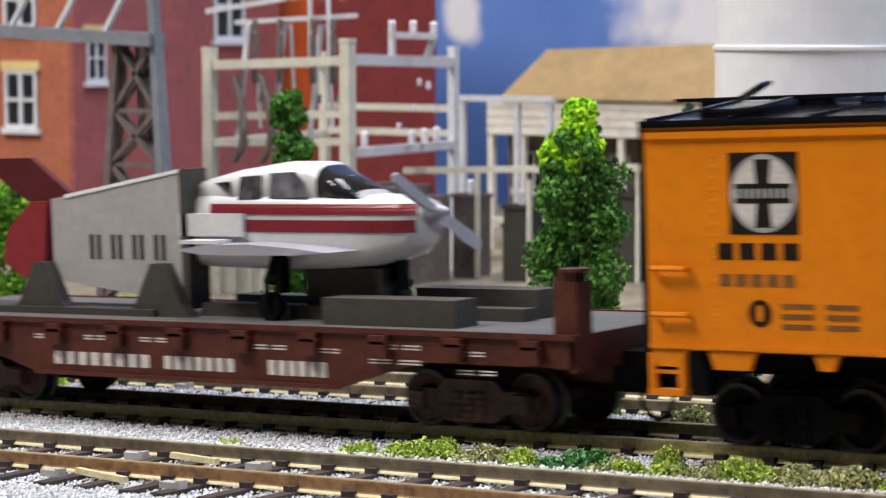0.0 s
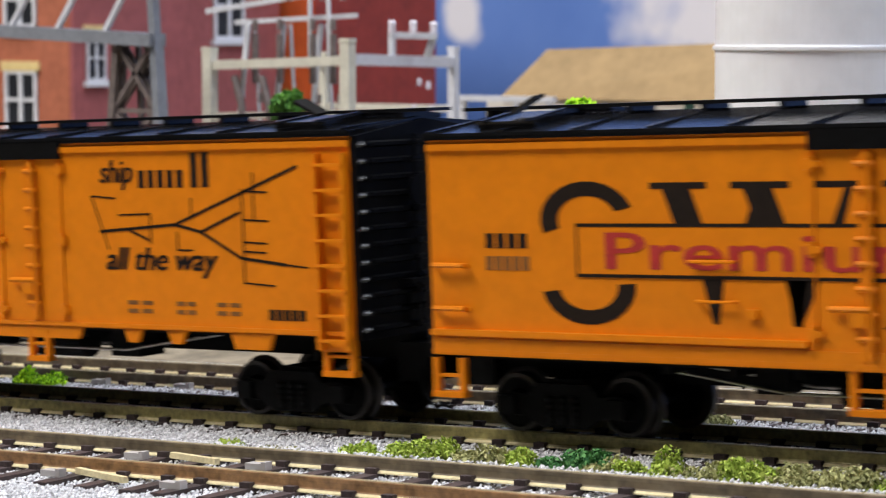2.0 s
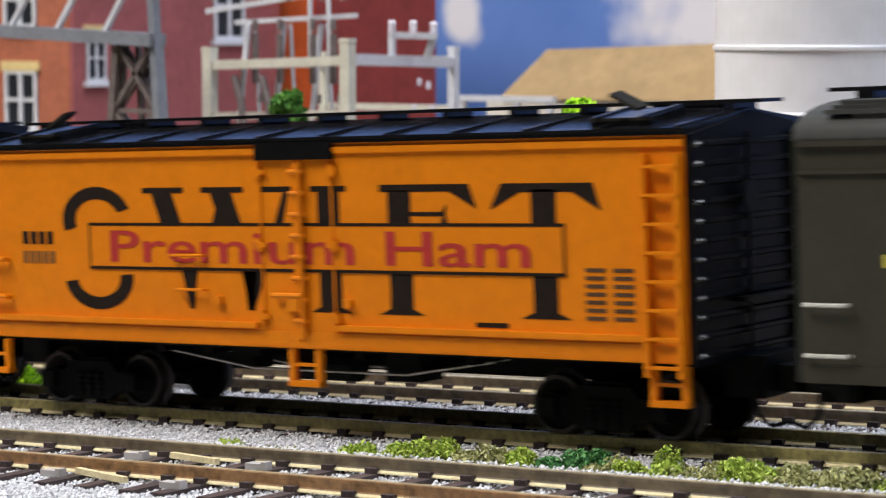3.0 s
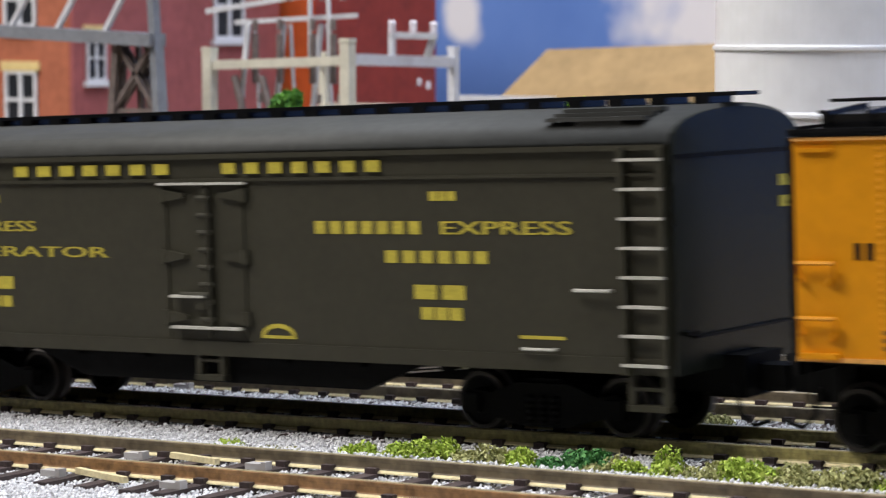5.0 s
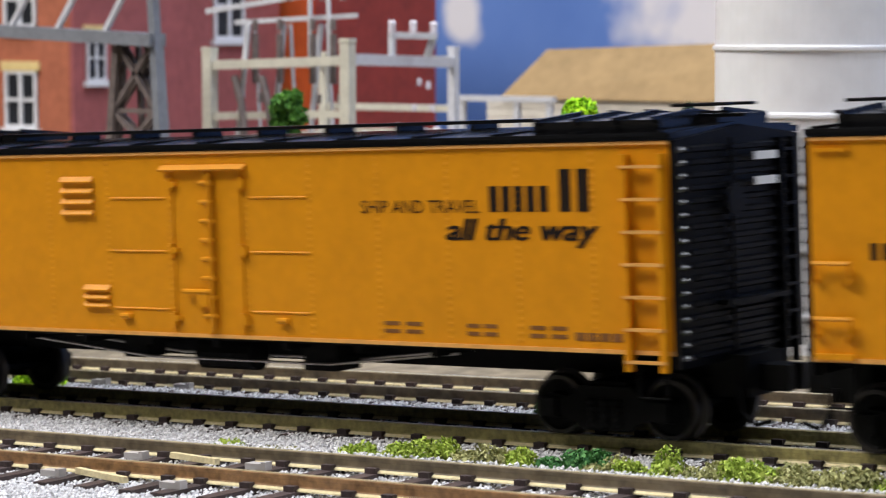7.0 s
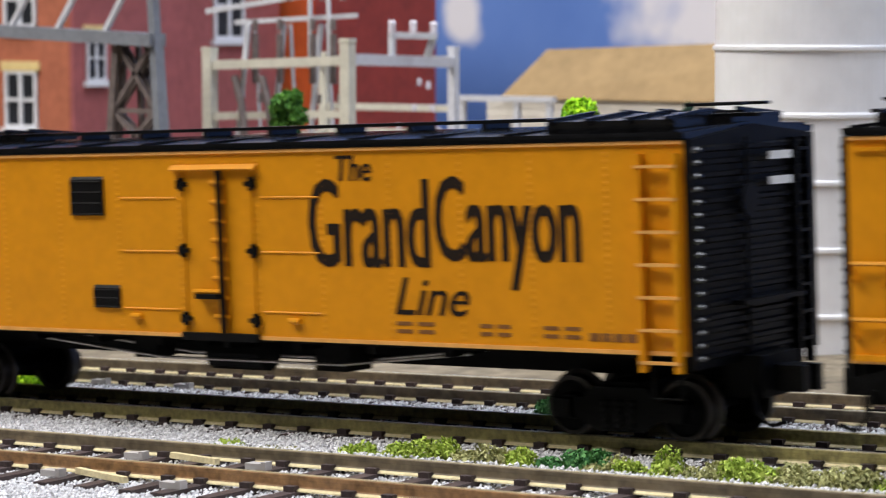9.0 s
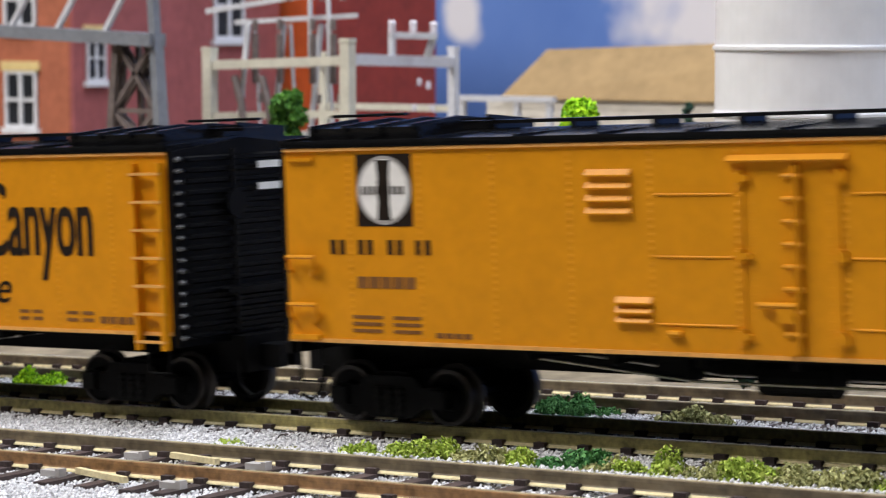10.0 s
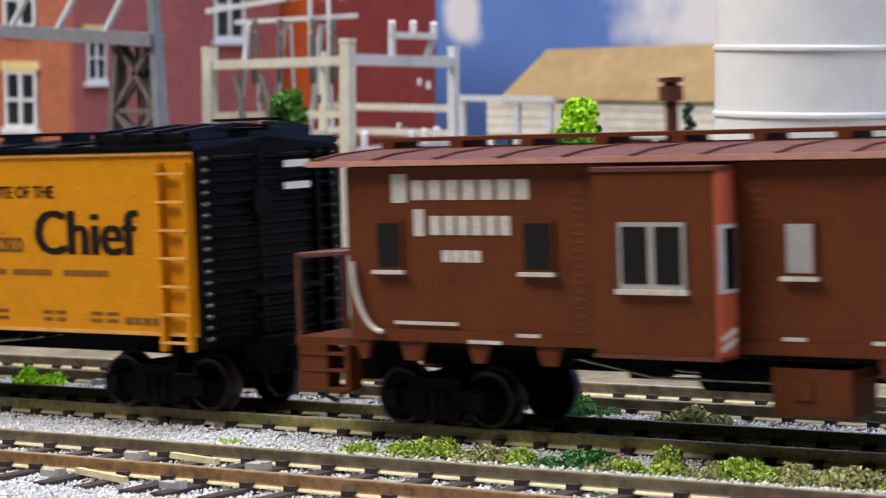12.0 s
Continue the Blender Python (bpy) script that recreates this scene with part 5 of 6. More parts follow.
# ================= olive express car =================
def car_express():
    L, z0, ze, zr = 177.3, 10.8, 43.8, 49.2
    c = car_thing("express_refrigerator_car", "dark olive express refrigerator car with yellow lettering and rounded roof", 141.2)
    sides(c, L, z0, ze, M_OLIVE)
    bm = bmesh.new()
    n = 14
    prof = [(-HW - 0.5, ze - 0.2)] + [(-(HW + 0.5) * math.cos(math.pi * k / n), ze + 0.4 + (zr - ze - 0.4) * math.sin(math.pi * k / n) ** 0.8) for k in range(n + 1)] + [(HW + 0.5, ze - 0.2)]
    loft(bm, [[(x, y, z) for y, z in prof] for x in (-0.2, L + 0.2)])
    r = part("roof", bm, M_OLIVE_ROOF, c, "rounded dark grey roof", smooth=True)
    bm = bmesh.new()
    for y in (-2.2, 0, 2.2):
        box(bm, -3, L + 3, y - 0.95, y + 0.95, zr + 1.0, zr + 1.6)
    parts("running_board", bm, M_ROOF, r)
    bm = bmesh.new()
    for k in range(24):
        x = 3 + (L - 6) * k / 23
        box(bm, x - 1.4, x + 1.4, -3.4, 3.4, zr - 0.8, zr + 1.0)
    parts("board_saddle", bm, M_ROOF, r)
    for x in (12, L - 12):
        for s in (-1, 1):
            bm = bmesh.new()
            for y in (0, 2.4, 4.8):
                box(bm, x - 9 if x > 50 else x - 8, x + 8 if x > 50 else x + 9, s * (HW - 1.5 - y) - 0.9, s * (HW - 1.5 - y) + 0.9, ze + 3.4 + y * 0.25, ze + 4.0 + y * 0.25)
            box(bm, x - 4, x + 4, s * (HW - 4) - 3, s * (HW - 4) + 3, ze + 1.4, ze + 3.6)
            parts("roof_platform", bm, M_OLIVE_ROOF, r, "slatted black corner platform", bevel=0.1)
    for x, s in ((0, -1), (L, 1)):
        bm = bmesh.new()
        a, b = min(x, x + s * 0.9), max(x, x + s * 0.9)
        pr = [(-HW, z0), (HW, z0)] + [(HW * math.cos(math.pi * k / n), ze + (zr - ze - 0.6) * math.sin(math.pi * k / n) ** 0.8) for k in range(n + 1)]
        loft(bm, [[(q, y, z) for y, z in pr] for q in (a, b)])
        e = part("end_wall", bm, M_ENDGLOSS, c, "glossy dark rounded end")
        bm = bmesh.new()
        box(bm, min(x + s * .9, x + s * 1.2), max(x + s * .9, x + s * 1.2), -HW, HW, ze - 2.2, ze - 1.6)
        box(bm, min(x + s, x + s * 1.6), max(x + s, x + s * 1.6), -14, 14, z0 + 5, z0 + 5.4)
        box(bm, min(x + s * .9, x + s * 1.8), max(x + s * .9, x + s * 1.8), -16.6, -14.2, z0 + 5.6, z0 + 6.2)
        for z in (ze - 7.4, ze - 10.6):
            gb = bmesh.new()
            box(gb, min(x + s * .9, x + s * 1.0), max(x + s * .9, x + s * 1.0), 12.0, 16.4, z, z + 1.7)
            part("end_number_bar", gb, M_GOLD, e, "small yellow number bar")
        parts("end_fitting", bm, M_BLACK, e, "black end ladder bar or fitting")
    bm = bmesh.new()
    for s in (-1, 1):
        y = s * HW
        box(bm, 0.2, L - 0.2, min(y, y + s * .45), max(y, y + s * .45), ze - 4.6, ze - 4.1)
        box(bm, 0.2, L - 0.2, min(y, y + s * .35), max(y, y + s * .35), z0, z0 + 2.4)
        box(bm, 0.2, L - 0.2, min(y, y + s * .7), max(y, y + s * .7), ze - 0.9, ze - 0.1)
    parts("letterboard", bm, M_OLIVE, c)
    hinged_door(c, 80.5, 97.6, z0 + 3, ze - 5.2, M_OLIVE, M_OLIVE, (17.0, 27.0, 37.0))
    bm = bmesh.new()
    box(bm, 79.5, 98.5, -HW - 1.0, -HW - 0.1, ze - 5.1, ze - 4.7)
    box(bm, 82.0, 89.5, -HW - 1.6, -HW - 0.3, 20.3, 20.7)
    box(bm, 82.0, 97.0, -HW - 1.6, -HW - 0.3, 15.2, 15.6)
    parts("door_edge", bm, M_RUNG, c, "bright edge of the door hardware")
    step(c, 86, 92, 6.8, 12.6, M_OLIVE)
    underbody(c, L, z0 + 0.8, 28)
    bm = bmesh.new()
    for s in (-1, 1):
        y0, y1 = (-HW + 2, -HW + 3) if s < 0 else (HW - 3, HW - 2)
        prism(bm, [(46, z0), (58, z0 - 4.6), (120, z0 - 4.6), (132, z0), (132, z0 + 1), (46, z0 + 1)], y0, y1)
    parts("fishbelly_sill", bm, M_UNDER, c)
    truck(c, 27, M_UNDER, 26)
    truck(c, L - 27, M_UNDER, 26)
    coupler(c, 0, -1)
    coupler(c, L, 1)
    ladder(c, L - 7.8, L - 0.4, z0, ze - 0.4, 8, M_OLIVE, HW, rung_mat=M_RUNG)
    step(c, L - 7.6, L - 0.8, 5.6, z0 + 0.5, M_OLIVE)
    bm = bmesh.new()
    for z in (21.5, 14.6):
        grab(bm, 1.0, 7.4, -HW, z, 0.3)
    grab(bm, 161.5, 167.5, -HW, 22.8, 0.26)
    grab(bm, 152, 157.5, -HW, 14.0, 0.22)
    parts("grab_iron", bm, M_RUNG, c, "thin bright grab iron")
    y = FACE
    bars(c, "road_name_bar", 7, 45.5, 84.0, 40.4, 42.2, M_GOLD, y - 0.3, 0.42)
    bars(c, "road_name_bar", 7, 93.5, 128.0, 40.4, 42.2, M_GOLD, y - 0.3, 0.42)
    for x in (36, 135):
        bars(c, "number_bar", 3, x, x + 5.2, 35.9, 37.3, M_GOLD, y, 0.15)
    bars(c, "agency_bar", 7, 112.4, 134.0, 30.8, 32.8, M_GOLD, y, 0.32)
    words(c, "lettering", "EXPRESS", 137.0, 160.6, 30.8, 32.8, M_GOLD, y, heavy=0.25)
    bars(c, "agency_bar", 6, 126.2, 146.6, 26.4, 28.3, M_GOLD, y, 0.32)
    words(c, "lettering", "EXPRESS", 29.0, 49.5, 31.0, 32.8, M_GOLD, y, heavy=0.25)
    words(c, "lettering", "REFRIGERATOR", 12.5, 66.8, 26.6, 28.4, M_GOLD, y, heavy=0.25)
    for x in (34.0, 131.6):
        bars(c, "initial_bar", 2, x, x + 10.6, 20.9, 23.1, M_GOLD, y, 0.2)
        bars(c, "number_bar", 3, x + 1.2, x + 9.4, 17.8, 19.7, M_GOLD, y, 0.15)
    bm = bmesh.new()
    for k in range(10):
        a0, a1 = math.pi * k / 10, math.pi * (k + 1) / 10
        prism(bm, [(104 + 3.6 * math.cos(a0), 14.4 + 2 * math.sin(a0)), (104 + 3.6 * math.cos(a1), 14.4 + 2 * math.sin(a1)), (104 + 2.9 * math.cos(a1), 14.4 + 1.3 * math.sin(a1)), (104 + 2.9 * math.cos(a0), 14.4 + 1.3 * math.sin(a0))], y, y + 0.06)
    prism(bm, [(100.4, 14.0), (107.6, 14.0), (107.6, 14.5), (100.4, 14.5)], y, y + 0.06)
    part("stencil", bm, M_GOLD, c, "small yellow half-round stencil")
    bars(c, "date_bar", 1, 151.0, 159.0, 15.4, 15.9, M_GOLD, y, 0)
    return c


# ================= steel yellow cars =================
def steel_reefer(s0, label, fittings):
    L, z0, ze, zr = 178.2, 13.7, 44.2, 46.4
    c = car_thing("steel_refrigerator_car", label, s0)
    sides(c, L, z0, ze, M_YELLOW)
    end_wall(c, 0, -1, z0 - 2, ze, zr, M_BLACK, 17)
    end_wall(c, L, 1, z0 - 2, ze, zr, M_BLACK, 17)
    r = pitched_roof(c, L, ze + 0.15, zr, M_ROOF, 12, 0.6)
    bm = bmesh.new()
    for s in (-1, 1):
        y = s * HW
        box(bm, 0.05, L - 0.05, min(y, y + s * .4), max(y, y + s * .4), ze - 0.5, ze)
        box(bm, 0.05, L - 0.05, min(y, y + s * .25), max(y, y + s * .25), z0, z0 + 0.6)
    # Edge highlights of the yellow side, painted as pale strips.
    parts("eave_strip", bm, mat_tan(), c, "edge strip in a pale highlight colour")
    for x in (14, L - 14):
        for s in (-1, 1):
            slope = math.atan((zr - ze - 0.8) / HW) * -s
            m = Matrix.Translation((x, s * 10, (ze + zr) / 2 + 1.3)) @ Matrix.Rotation(slope, 4, "X")
            bm = bmesh.new()
            box(bm, -11, 11, -5.5, 5.5, -1.0, 1.0, m)
            for q in (-10, -3.5, 3.5, 10):
                box(bm, q - 0.35, q + 0.35, -6.2, 6.2, 0.4, 1.5, m)
            part("ice_hatch", bm, M_ROOF, r, "closed black roof hatch", bevel=0.2)
            bm = bmesh.new()
            e = L + 1.5 if x > 50 else -1.5
            grab(bm, min(x + (6 if x > 50 else -6), e), max(x + (6 if x > 50 else -6), e), s * 3, zr + 2.6, 0.25)
            part("roof_grab", bm, M_ROOF, r)
    cols = (12.9, 26.6, 40.3, 54.0, 67.8, 81.8, 98.6, 111.9, 125.5, 138.9, 151.8, 165.0)
    rivets(c, cols, z0 + 1.4, ze - 1.2, M_YELLOW, 1.05, 0)
    hinge = M_BLACK if fittings == "black" else M_YELLOW
    rivets(c, (83.4, 97.0), z0 + 2.0, 40.6, M_YELLOW, 1.15, 1.7)
    hinged_door(c, 82.6, 97.8, z0 + 0.6, 41.0, M_YELLOW, hinge, (16.8, 28.0, 38.8))
    bm = bmesh.new()
    loft(bm, [[(x, y, z) for y, z in ((-HW, 41.0), (-HW - 1.0, 41.0), (-HW - 1.1, 41.25), (-HW - 0.2, 42.0), (-HW, 42.0))] for x in (80.6, 99.0)])
    part("door_hood", bm, M_YELLOW, c)
    if fittings == "black":
        bm = bmesh.new()
        rod(bm, (91.4, -HW - 1.0, z0 + 1), (91.4, -HW - 1.0, 41), 0.5, 8)
        box(bm, 86, 91, -HW - 1.9, -HW - 0.3, 20.2, 21.0)
        box(bm, 82, 98.5, -HW - 1.0, -HW - 0.1, z0 - 0.4, z0 + 0.9)
        parts("black_door_bar", bm, M_BLACK, c, "black door rod or sill")
    for z in (36.4, 27.6, 18.0):
        bm = bmesh.new()
        rod(bm, (68.5, -HW, z + 0.15), (81.0, -HW, z + 0.15), 0.2, 10)
        rod(bm, (99.4, -HW, z + 0.15), (111.3, -HW, z + 0.15), 0.2, 10)
        parts("side_rib", bm, M_YELLOW, c)
    for x0, x1, za, zb_, n in ((57.0, 64.6, 33.8, 39.8, 4), (61.6, 67.6, 18.2, 21.5, 3)):
        bm = bmesh.new()
        if fittings == "black":
            box(bm, x0, x1, -HW - 0.45, -HW - 0.05, za, zb_)
        for k in range(n):
            z = za + (zb_ - za - 0.5) * k / (n - 1)
            o = 0.5 if fittings == "black" else 0.7
            loft(bm, [[(x, y, zz) for y, zz in ((-HW, z - 0.1), (-HW - o, z), (-HW - o, z + 0.2), (-HW, z + 1.0))] for x in (x0, x1)])
        part("louvre", bm, hinge, c, "black vent louvre" if fittings == "black" else "slatted vent louvre")
    bm = bmesh.new()
    for x in (71.5, 106.0):
        rod(bm, (x - 1, -HW - 0.4, 16.9), (x + 1, -HW - 0.4, 16.9), 0.5, 8)
    parts("lifting_lug", bm, M_YELLOW, c)
    underbody(c, L, z0, 30)
    truck(c, 14.6, M_UNDER)
    truck(c, L - 16.2, M_UNDER)
    coupler(c, 0, -1)
    coupler(c, L, 1)
    # Rungs carry their highlight as a paler orange.
    ladder(c, L - 7.6, L - 0.8, z0 - 2.4, ze - 1.8, 7, M_YELLOW, HW, rung_mat=mat_tan())
    bm = bmesh.new()
    for z in (26.9, 19.4):
        tube(bm, [(0.8, -HW, z - 2.2), (1.0, -HW - 1.0, z - 1.6), (0.8, -HW - 1.2, z + 0.3), (6.3, -HW - 1.2, z + 0.3), (6.1, -HW - 1.0, z - 1.6), (5.0, -HW, z - 2.6)], 0.36)
    box(bm, 0.6, 6.5, -HW - 0.9, -HW, z0 + 0.4, z0 + 1.2)
    box(bm, 1.0, 6.0, -HW - 0.5, -HW, 42.2, 42.7)
    parts("grab_iron", bm, M_YELLOW, c)
    bm = bmesh.new()
    for x0, x1 in ((1.2, 5.8), (L - 6.5, L - 1.5)):
        tube(bm, [(x0, -HW + 0.6, z0), (x0 + 0.2, -HW + 0.6, 7.4), (x1 - 0.2, -HW + 0.6, 7.4), (x1, -HW + 0.6, z0)], 0.3)
    parts("stirrup", bm, M_UNDER, c, "thin wire stirrup steps")
    bm = bmesh.new()
    for s in (-1, 1):
        y = 11.5 * 1
        x = L if s > 0 else 0
        for z in (39.5, 35.8):
            box(bm, min(x + s * 2.4, x + s * 2.6), max(x + s * 2.4, x + s * 2.6), 1.5, 8.2, z + 1.2, z + 2.4)
    parts("end_plate", bm, M_WHITE, c, "small white plate on the end")
    herald(c, 14.5, 25.3, 32.0, 43.1)
    for k, x in enumerate((8.9, 14.4, 20.2, 25.6)):
        bars(c, "reporting_mark", 2, x, x + 3.6, 27.6, 29.9, M_INK, FACE, 0.4)
    bars(c, "number_bar", 5, 14.1, 25.7, 22.4, 24.2, M_INKSOFT, FACE, 0.15)
    lines(c, "data_line", 3, 12.9, 26.2, 15.5, 18.7, M_INKSOFT, FACE, 0.52)
    bars(c, "date_bar", 4, 29.0, 36.0, 15.0, 15.8, M_INKSOFT, FACE, 0.2)
    for a, b in ((126.2, 133.4), (142.0, 147.5), (153.5, 160.0)):
        lines(c, "data_line", 2, a, b, 15.6, 18.0, M_INKSOFT, FACE, 0.5)
    bars(c, "date_bar", 4, 161.5, 170.0, 15.4, 16.6, M_INKSOFT, FACE, 0.2)
    return c


MADE = {}


def mat_tan():
    if "tan" not in MADE:
        # Paler orange that stands for highlights on raised yellow parts.
        MADE["tan"] = mat("pale_orange_highlight", (0.72, 0.36, 0.09), 0.5, 0, 0.1, 150, 0.1)
    return MADE["tan"]


def car_yellow_travel():
    c = steel_reefer(338.4, "yellow-orange steel refrigerator car with black slogan lettering", "plain")
    words(c, "lettering", "SHIP AND TRAVEL", 122.4, 145.0, 34.0, 36.0, M_INK, FACE)
    bars(c, "name_bar", 5, 146.8, 158.0, 34.2, 38.0, M_INK, FACE, 0.3)
    bars(c, "name_bar", 2, 159.4, 165.6, 34.2, 40.4, M_INK, FACE, 0.35)
    words(c, "lettering", "all the way", 138.5, 165.6, 28.9, 33.2, M_INK, FACE, 0.25, heavy=0.55)


def car_yellow_canyon():
    c = steel_reefer(538.6, "yellow-orange steel refrigerator car with tall outlined slogan lettering", "black")
    words(c, "lettering", "The", 115.0, 122.0, 39.0, 43.0, M_INK, FACE, 0.15, heavy=0.3)
    words(c, "lettering", "Grand", 109.2, 132.6, 25.6, 39.4, M_INK, FACE, 0.0, heavy=0.6)
    words(c, "lettering", "Canyon", 134.0, 160.0, 22.6, 39.6, M_INK, FACE, 0.0, heavy=0.6)
    words(c, "lettering", "Line", 126.0, 140.0, 18.4, 24.2, M_INK, FACE, 0.3, heavy=0.25)


def car_yellow_chief():
    c = steel_reefer(742.2, "yellow-orange steel refrigerator car with bold black train-name lettering", "plain")
    words(c, "lettering", "ROUTE OF THE", 126.8, 145.6, 36.7, 38.8, M_INK, FACE, heavy=0.25)
    words(c, "lettering", "Chief", 140.6, 164.6, 27.0, 34.6, M_INK, FACE, heavy=1.0)
    words(c, "lettering", "San Francisco", 119.9, 137.6, 27.3, 31.3, M_INKDIM, FACE, heavy=0.15)
    for a, b in ((125.6, 133.4), (134.8, 144.6), (147.4, 158.2)):
        bars(c, "city_bar", 7, a, b, 23.4, 24.4, M_INKSOFT, FACE, 0.2)
# ================= caboose =================
def caboose():
    L, z0, ze, zr = 128.0, 14.4, 41.0, 43.7
    c = car_thing("caboose", "oxide brown bay-window caboose with white lettering and dusty roof", 953.2)
    sides(c, L, z0, ze, M_BROWN)
    for x, s in ((0, -1), (L, 1)):
        bm = bmesh.new()
        a, b = min(x, x + s * 0.8), max(x, x + s * 0.8)
        loft(bm, [[(q, y, z) for y, z in [(-HW, z0), (HW, z0), (HW, ze), (0, zr - 0.4), (-HW, ze)]] for q in (a, b)])
        part("end_wall", bm, M_BROWN, c)
    bm = bmesh.new()
    prof = [(-HW - 1.6, ze + 0.2), (-HW - 1.6, ze + 1.0), (-HW + 4, ze + 1.8), (0, zr), (HW - 4, ze + 1.8), (HW + 1.6, ze + 1.0), (HW + 1.6, ze + 0.2)]
    loft(bm, [[(x, y, z) for y, z in prof] for x in (-7.2, L + 7.2)])
    r = part("roof", bm, M_CABROOF, c, "dusty pinkish-brown roof")
    bm = bmesh.new()
    for k in range(13):
        x = -6 + (L + 12) * k / 12
        for s in (-1, 1):
            bar(bm, (x, s * (HW + 1.4), ze + 1.2), (x, s * (HW - 4), ze + 1.9), 0.6, 0.5)
            bar(bm, (x, s * (HW - 4), ze + 1.9), (x, s * 3, zr - 0.3), 0.6, 0.5)
    parts("roof_seam", bm, M_CABROOF, r)
    bm = bmesh.new()
    for s in (-1, 1):
        box(bm, -7.4, L + 7.4, s * (HW + 1.6) - 0.25, s * (HW + 1.6) + 0.25, ze + 0.3, ze + 1.15)
    # The eave's highlight is painted as a pale pink strip.
    parts("eave_edge", bm, mat("pale_pink_highlight", (0.55, 0.27, 0.22), 0.4), r, "eave edge in a pale highlight colour")
    bm = bmesh.new()
    for y in (-2.2, 0, 2.2):
        box(bm, -7.5, L + 7.5, y - 0.95, y + 0.95, zr + 0.9, zr + 1.5)
    parts("running_board", bm, M_BROWN, r)
    bm = bmesh.new()
    for k in range(11):
        x = -4 + (L + 8) * k / 10
        box(bm, x - 1.2, x + 1.2, -3.4, 3.4, zr - 0.8, zr + 0.9)
    parts("board_saddle", bm, M_BROWN, r)
    bm = bmesh.new()
    rod(bm, (46.2, 2, zr - 0.5), (46.2, 2, zr + 6.9), 1.0, 10)
    rod(bm, (46.2, 2, zr + 6.0), (46.2, 2, zr + 8.2), 1.9, 12)
    rod(bm, (46.2, 2, zr + 8.8), (46.2, 2, zr + 9.5), 1.9, 12)
    rod(bm, (46.2, 2, zr + 8.2), (46.2, 2, zr + 9.0), 1.2, 10)
    part("stove_pipe", bm, M_CABROOF, r, "brown stove pipe with a cap")
    bm = bmesh.new()
    for s in (-1, 1):
        y = s * HW
        box(bm, 0.1, L - 0.1, min(y, y + s * .3), max(y, y + s * .3), z0, z0 + 1.8)
    parts("side_sill", bm, M_BROWN, c)
    rivets(c, (42.2, 72.0, 98.0), z0 + 2, ze - 1, M_BROWN, 1.2, 0.9)
    # bay on both sides
    for s in (-1, 1):
        y0, y1 = (-HW - 5.4, -HW) if s < 0 else (HW, HW + 5.4)
        bm = bmesh.new()
        box(bm, 48.4, 68.0, y0, y1, z0 - 0.4, ze - 0.6)
        bay = part("bay_window", bm, M_BROWN, c, "projecting bay with windows")
        bm = bmesh.new()
        box(bm, 68.0, 68.3, y0 + 0.1, y1 - 0.1, z0 - 0.2, ze - 0.8)
        # Light on this face is put into its salmon colour; the bay is brown.
        bp = part("bay_end_panel", bm, M_BAYLIT, bay, "end panel of the bay coloured salmon as if lit")
        bm = bmesh.new()
        box(bm, 68.25, 68.5, y0 + 0.4, y1 - 0.3, 23.0, 32.6)
        part("bay_end_frame", bm, M_TRIM, bp)
        bm = bmesh.new()
        box(bm, 68.45, 68.6, y0 + 1.9, y1 - 0.6, 23.6, 32.0)
        part("bay_end_pane", bm, M_GLASSY, bp)
        bm = bmesh.new()
        for k in range(2):
            bar(bm, (68.4, y0 + 0.8, 15.3 + k * 1.4), (68.4, y1 - 0.8, 16.5 + k * 1.4), 0.3, 0.7)
        parts("white_stripe", bm, M_WHITE, bp)
        bm = bmesh.new()
        box(bm, 48.0, 68.6, y0 - 0.3, y1, ze - 0.9, ze - 0.3)
        box(bm, 48.0, 68.6, y0 - 0.3, y1, z0 - 0.6, z0 - 0.1)
        parts("bay_lip", bm, M_CABROOF, bay)
    yb = -HW - 5.4
    bm = bmesh.new()
    box(bm, 52.6, 63.4, yb - 0.35, yb - 0.02, 23.6, 33.0)
    w = part("bay_sash", bm, M_SILVER, c, "grey framed twin window")
    for a, b in ((53.2, 57.4), (58.6, 62.8)):
        bm = bmesh.new()
        box(bm, a, b, yb - 0.45, yb - 0.3, 24.4, 32.4)
        part("pane", bm, M_GLASSY, w)
    bm = bmesh.new()
    box(bm, 52.2, 63.8, yb - 0.9, yb, 22.9, 23.6)
    part("window_ledge", bm, M_CREAM, w, "pale window ledge")
    for x0, x1, lit in ((5.4, 9.6, 0), (32.8, 37.6, 0), (76.4, 80.4, 1), (104, 108, 0)):
        bm = bmesh.new()
        box(bm, x0 - 0.5, x1 + 0.5, -HW - 0.4, -HW - 0.03, 25.4, 32.9)
        w = part("side_window", bm, M_BROWN, c)
        bm = bmesh.new()
        box(bm, x0, x1, -HW - 0.5, -HW - 0.38, 25.8, 32.5)
        # The lit pane gets its brightness from a pale colour.
        part("pane", bm, M_SILVER if lit else M_GLASSY, w, "pane coloured pale as if lit" if lit else "")
        bm = bmesh.new()
        box(bm, x0 - 0.8, x1 + 0.8, -HW - 1.1, -HW, 24.7, 25.3)
        part("window_ledge", bm, M_CREAM, w, "pale window ledge")
    y = FACE - 0.02
    bars(c, "road_name_bar", 7, 12.0, 34.4, 36.0, 39.0, M_CREAM, y, 0.24)
    bars(c, "road_name_bar", 1, 8.2, 11.2, 35.6, 40.0, M_CREAM, y - 0.02, 0.05)
    bars(c, "road_name_bar", 6, 15.4, 30.8, 30.7, 33.6, M_CREAM, y, 0.24)
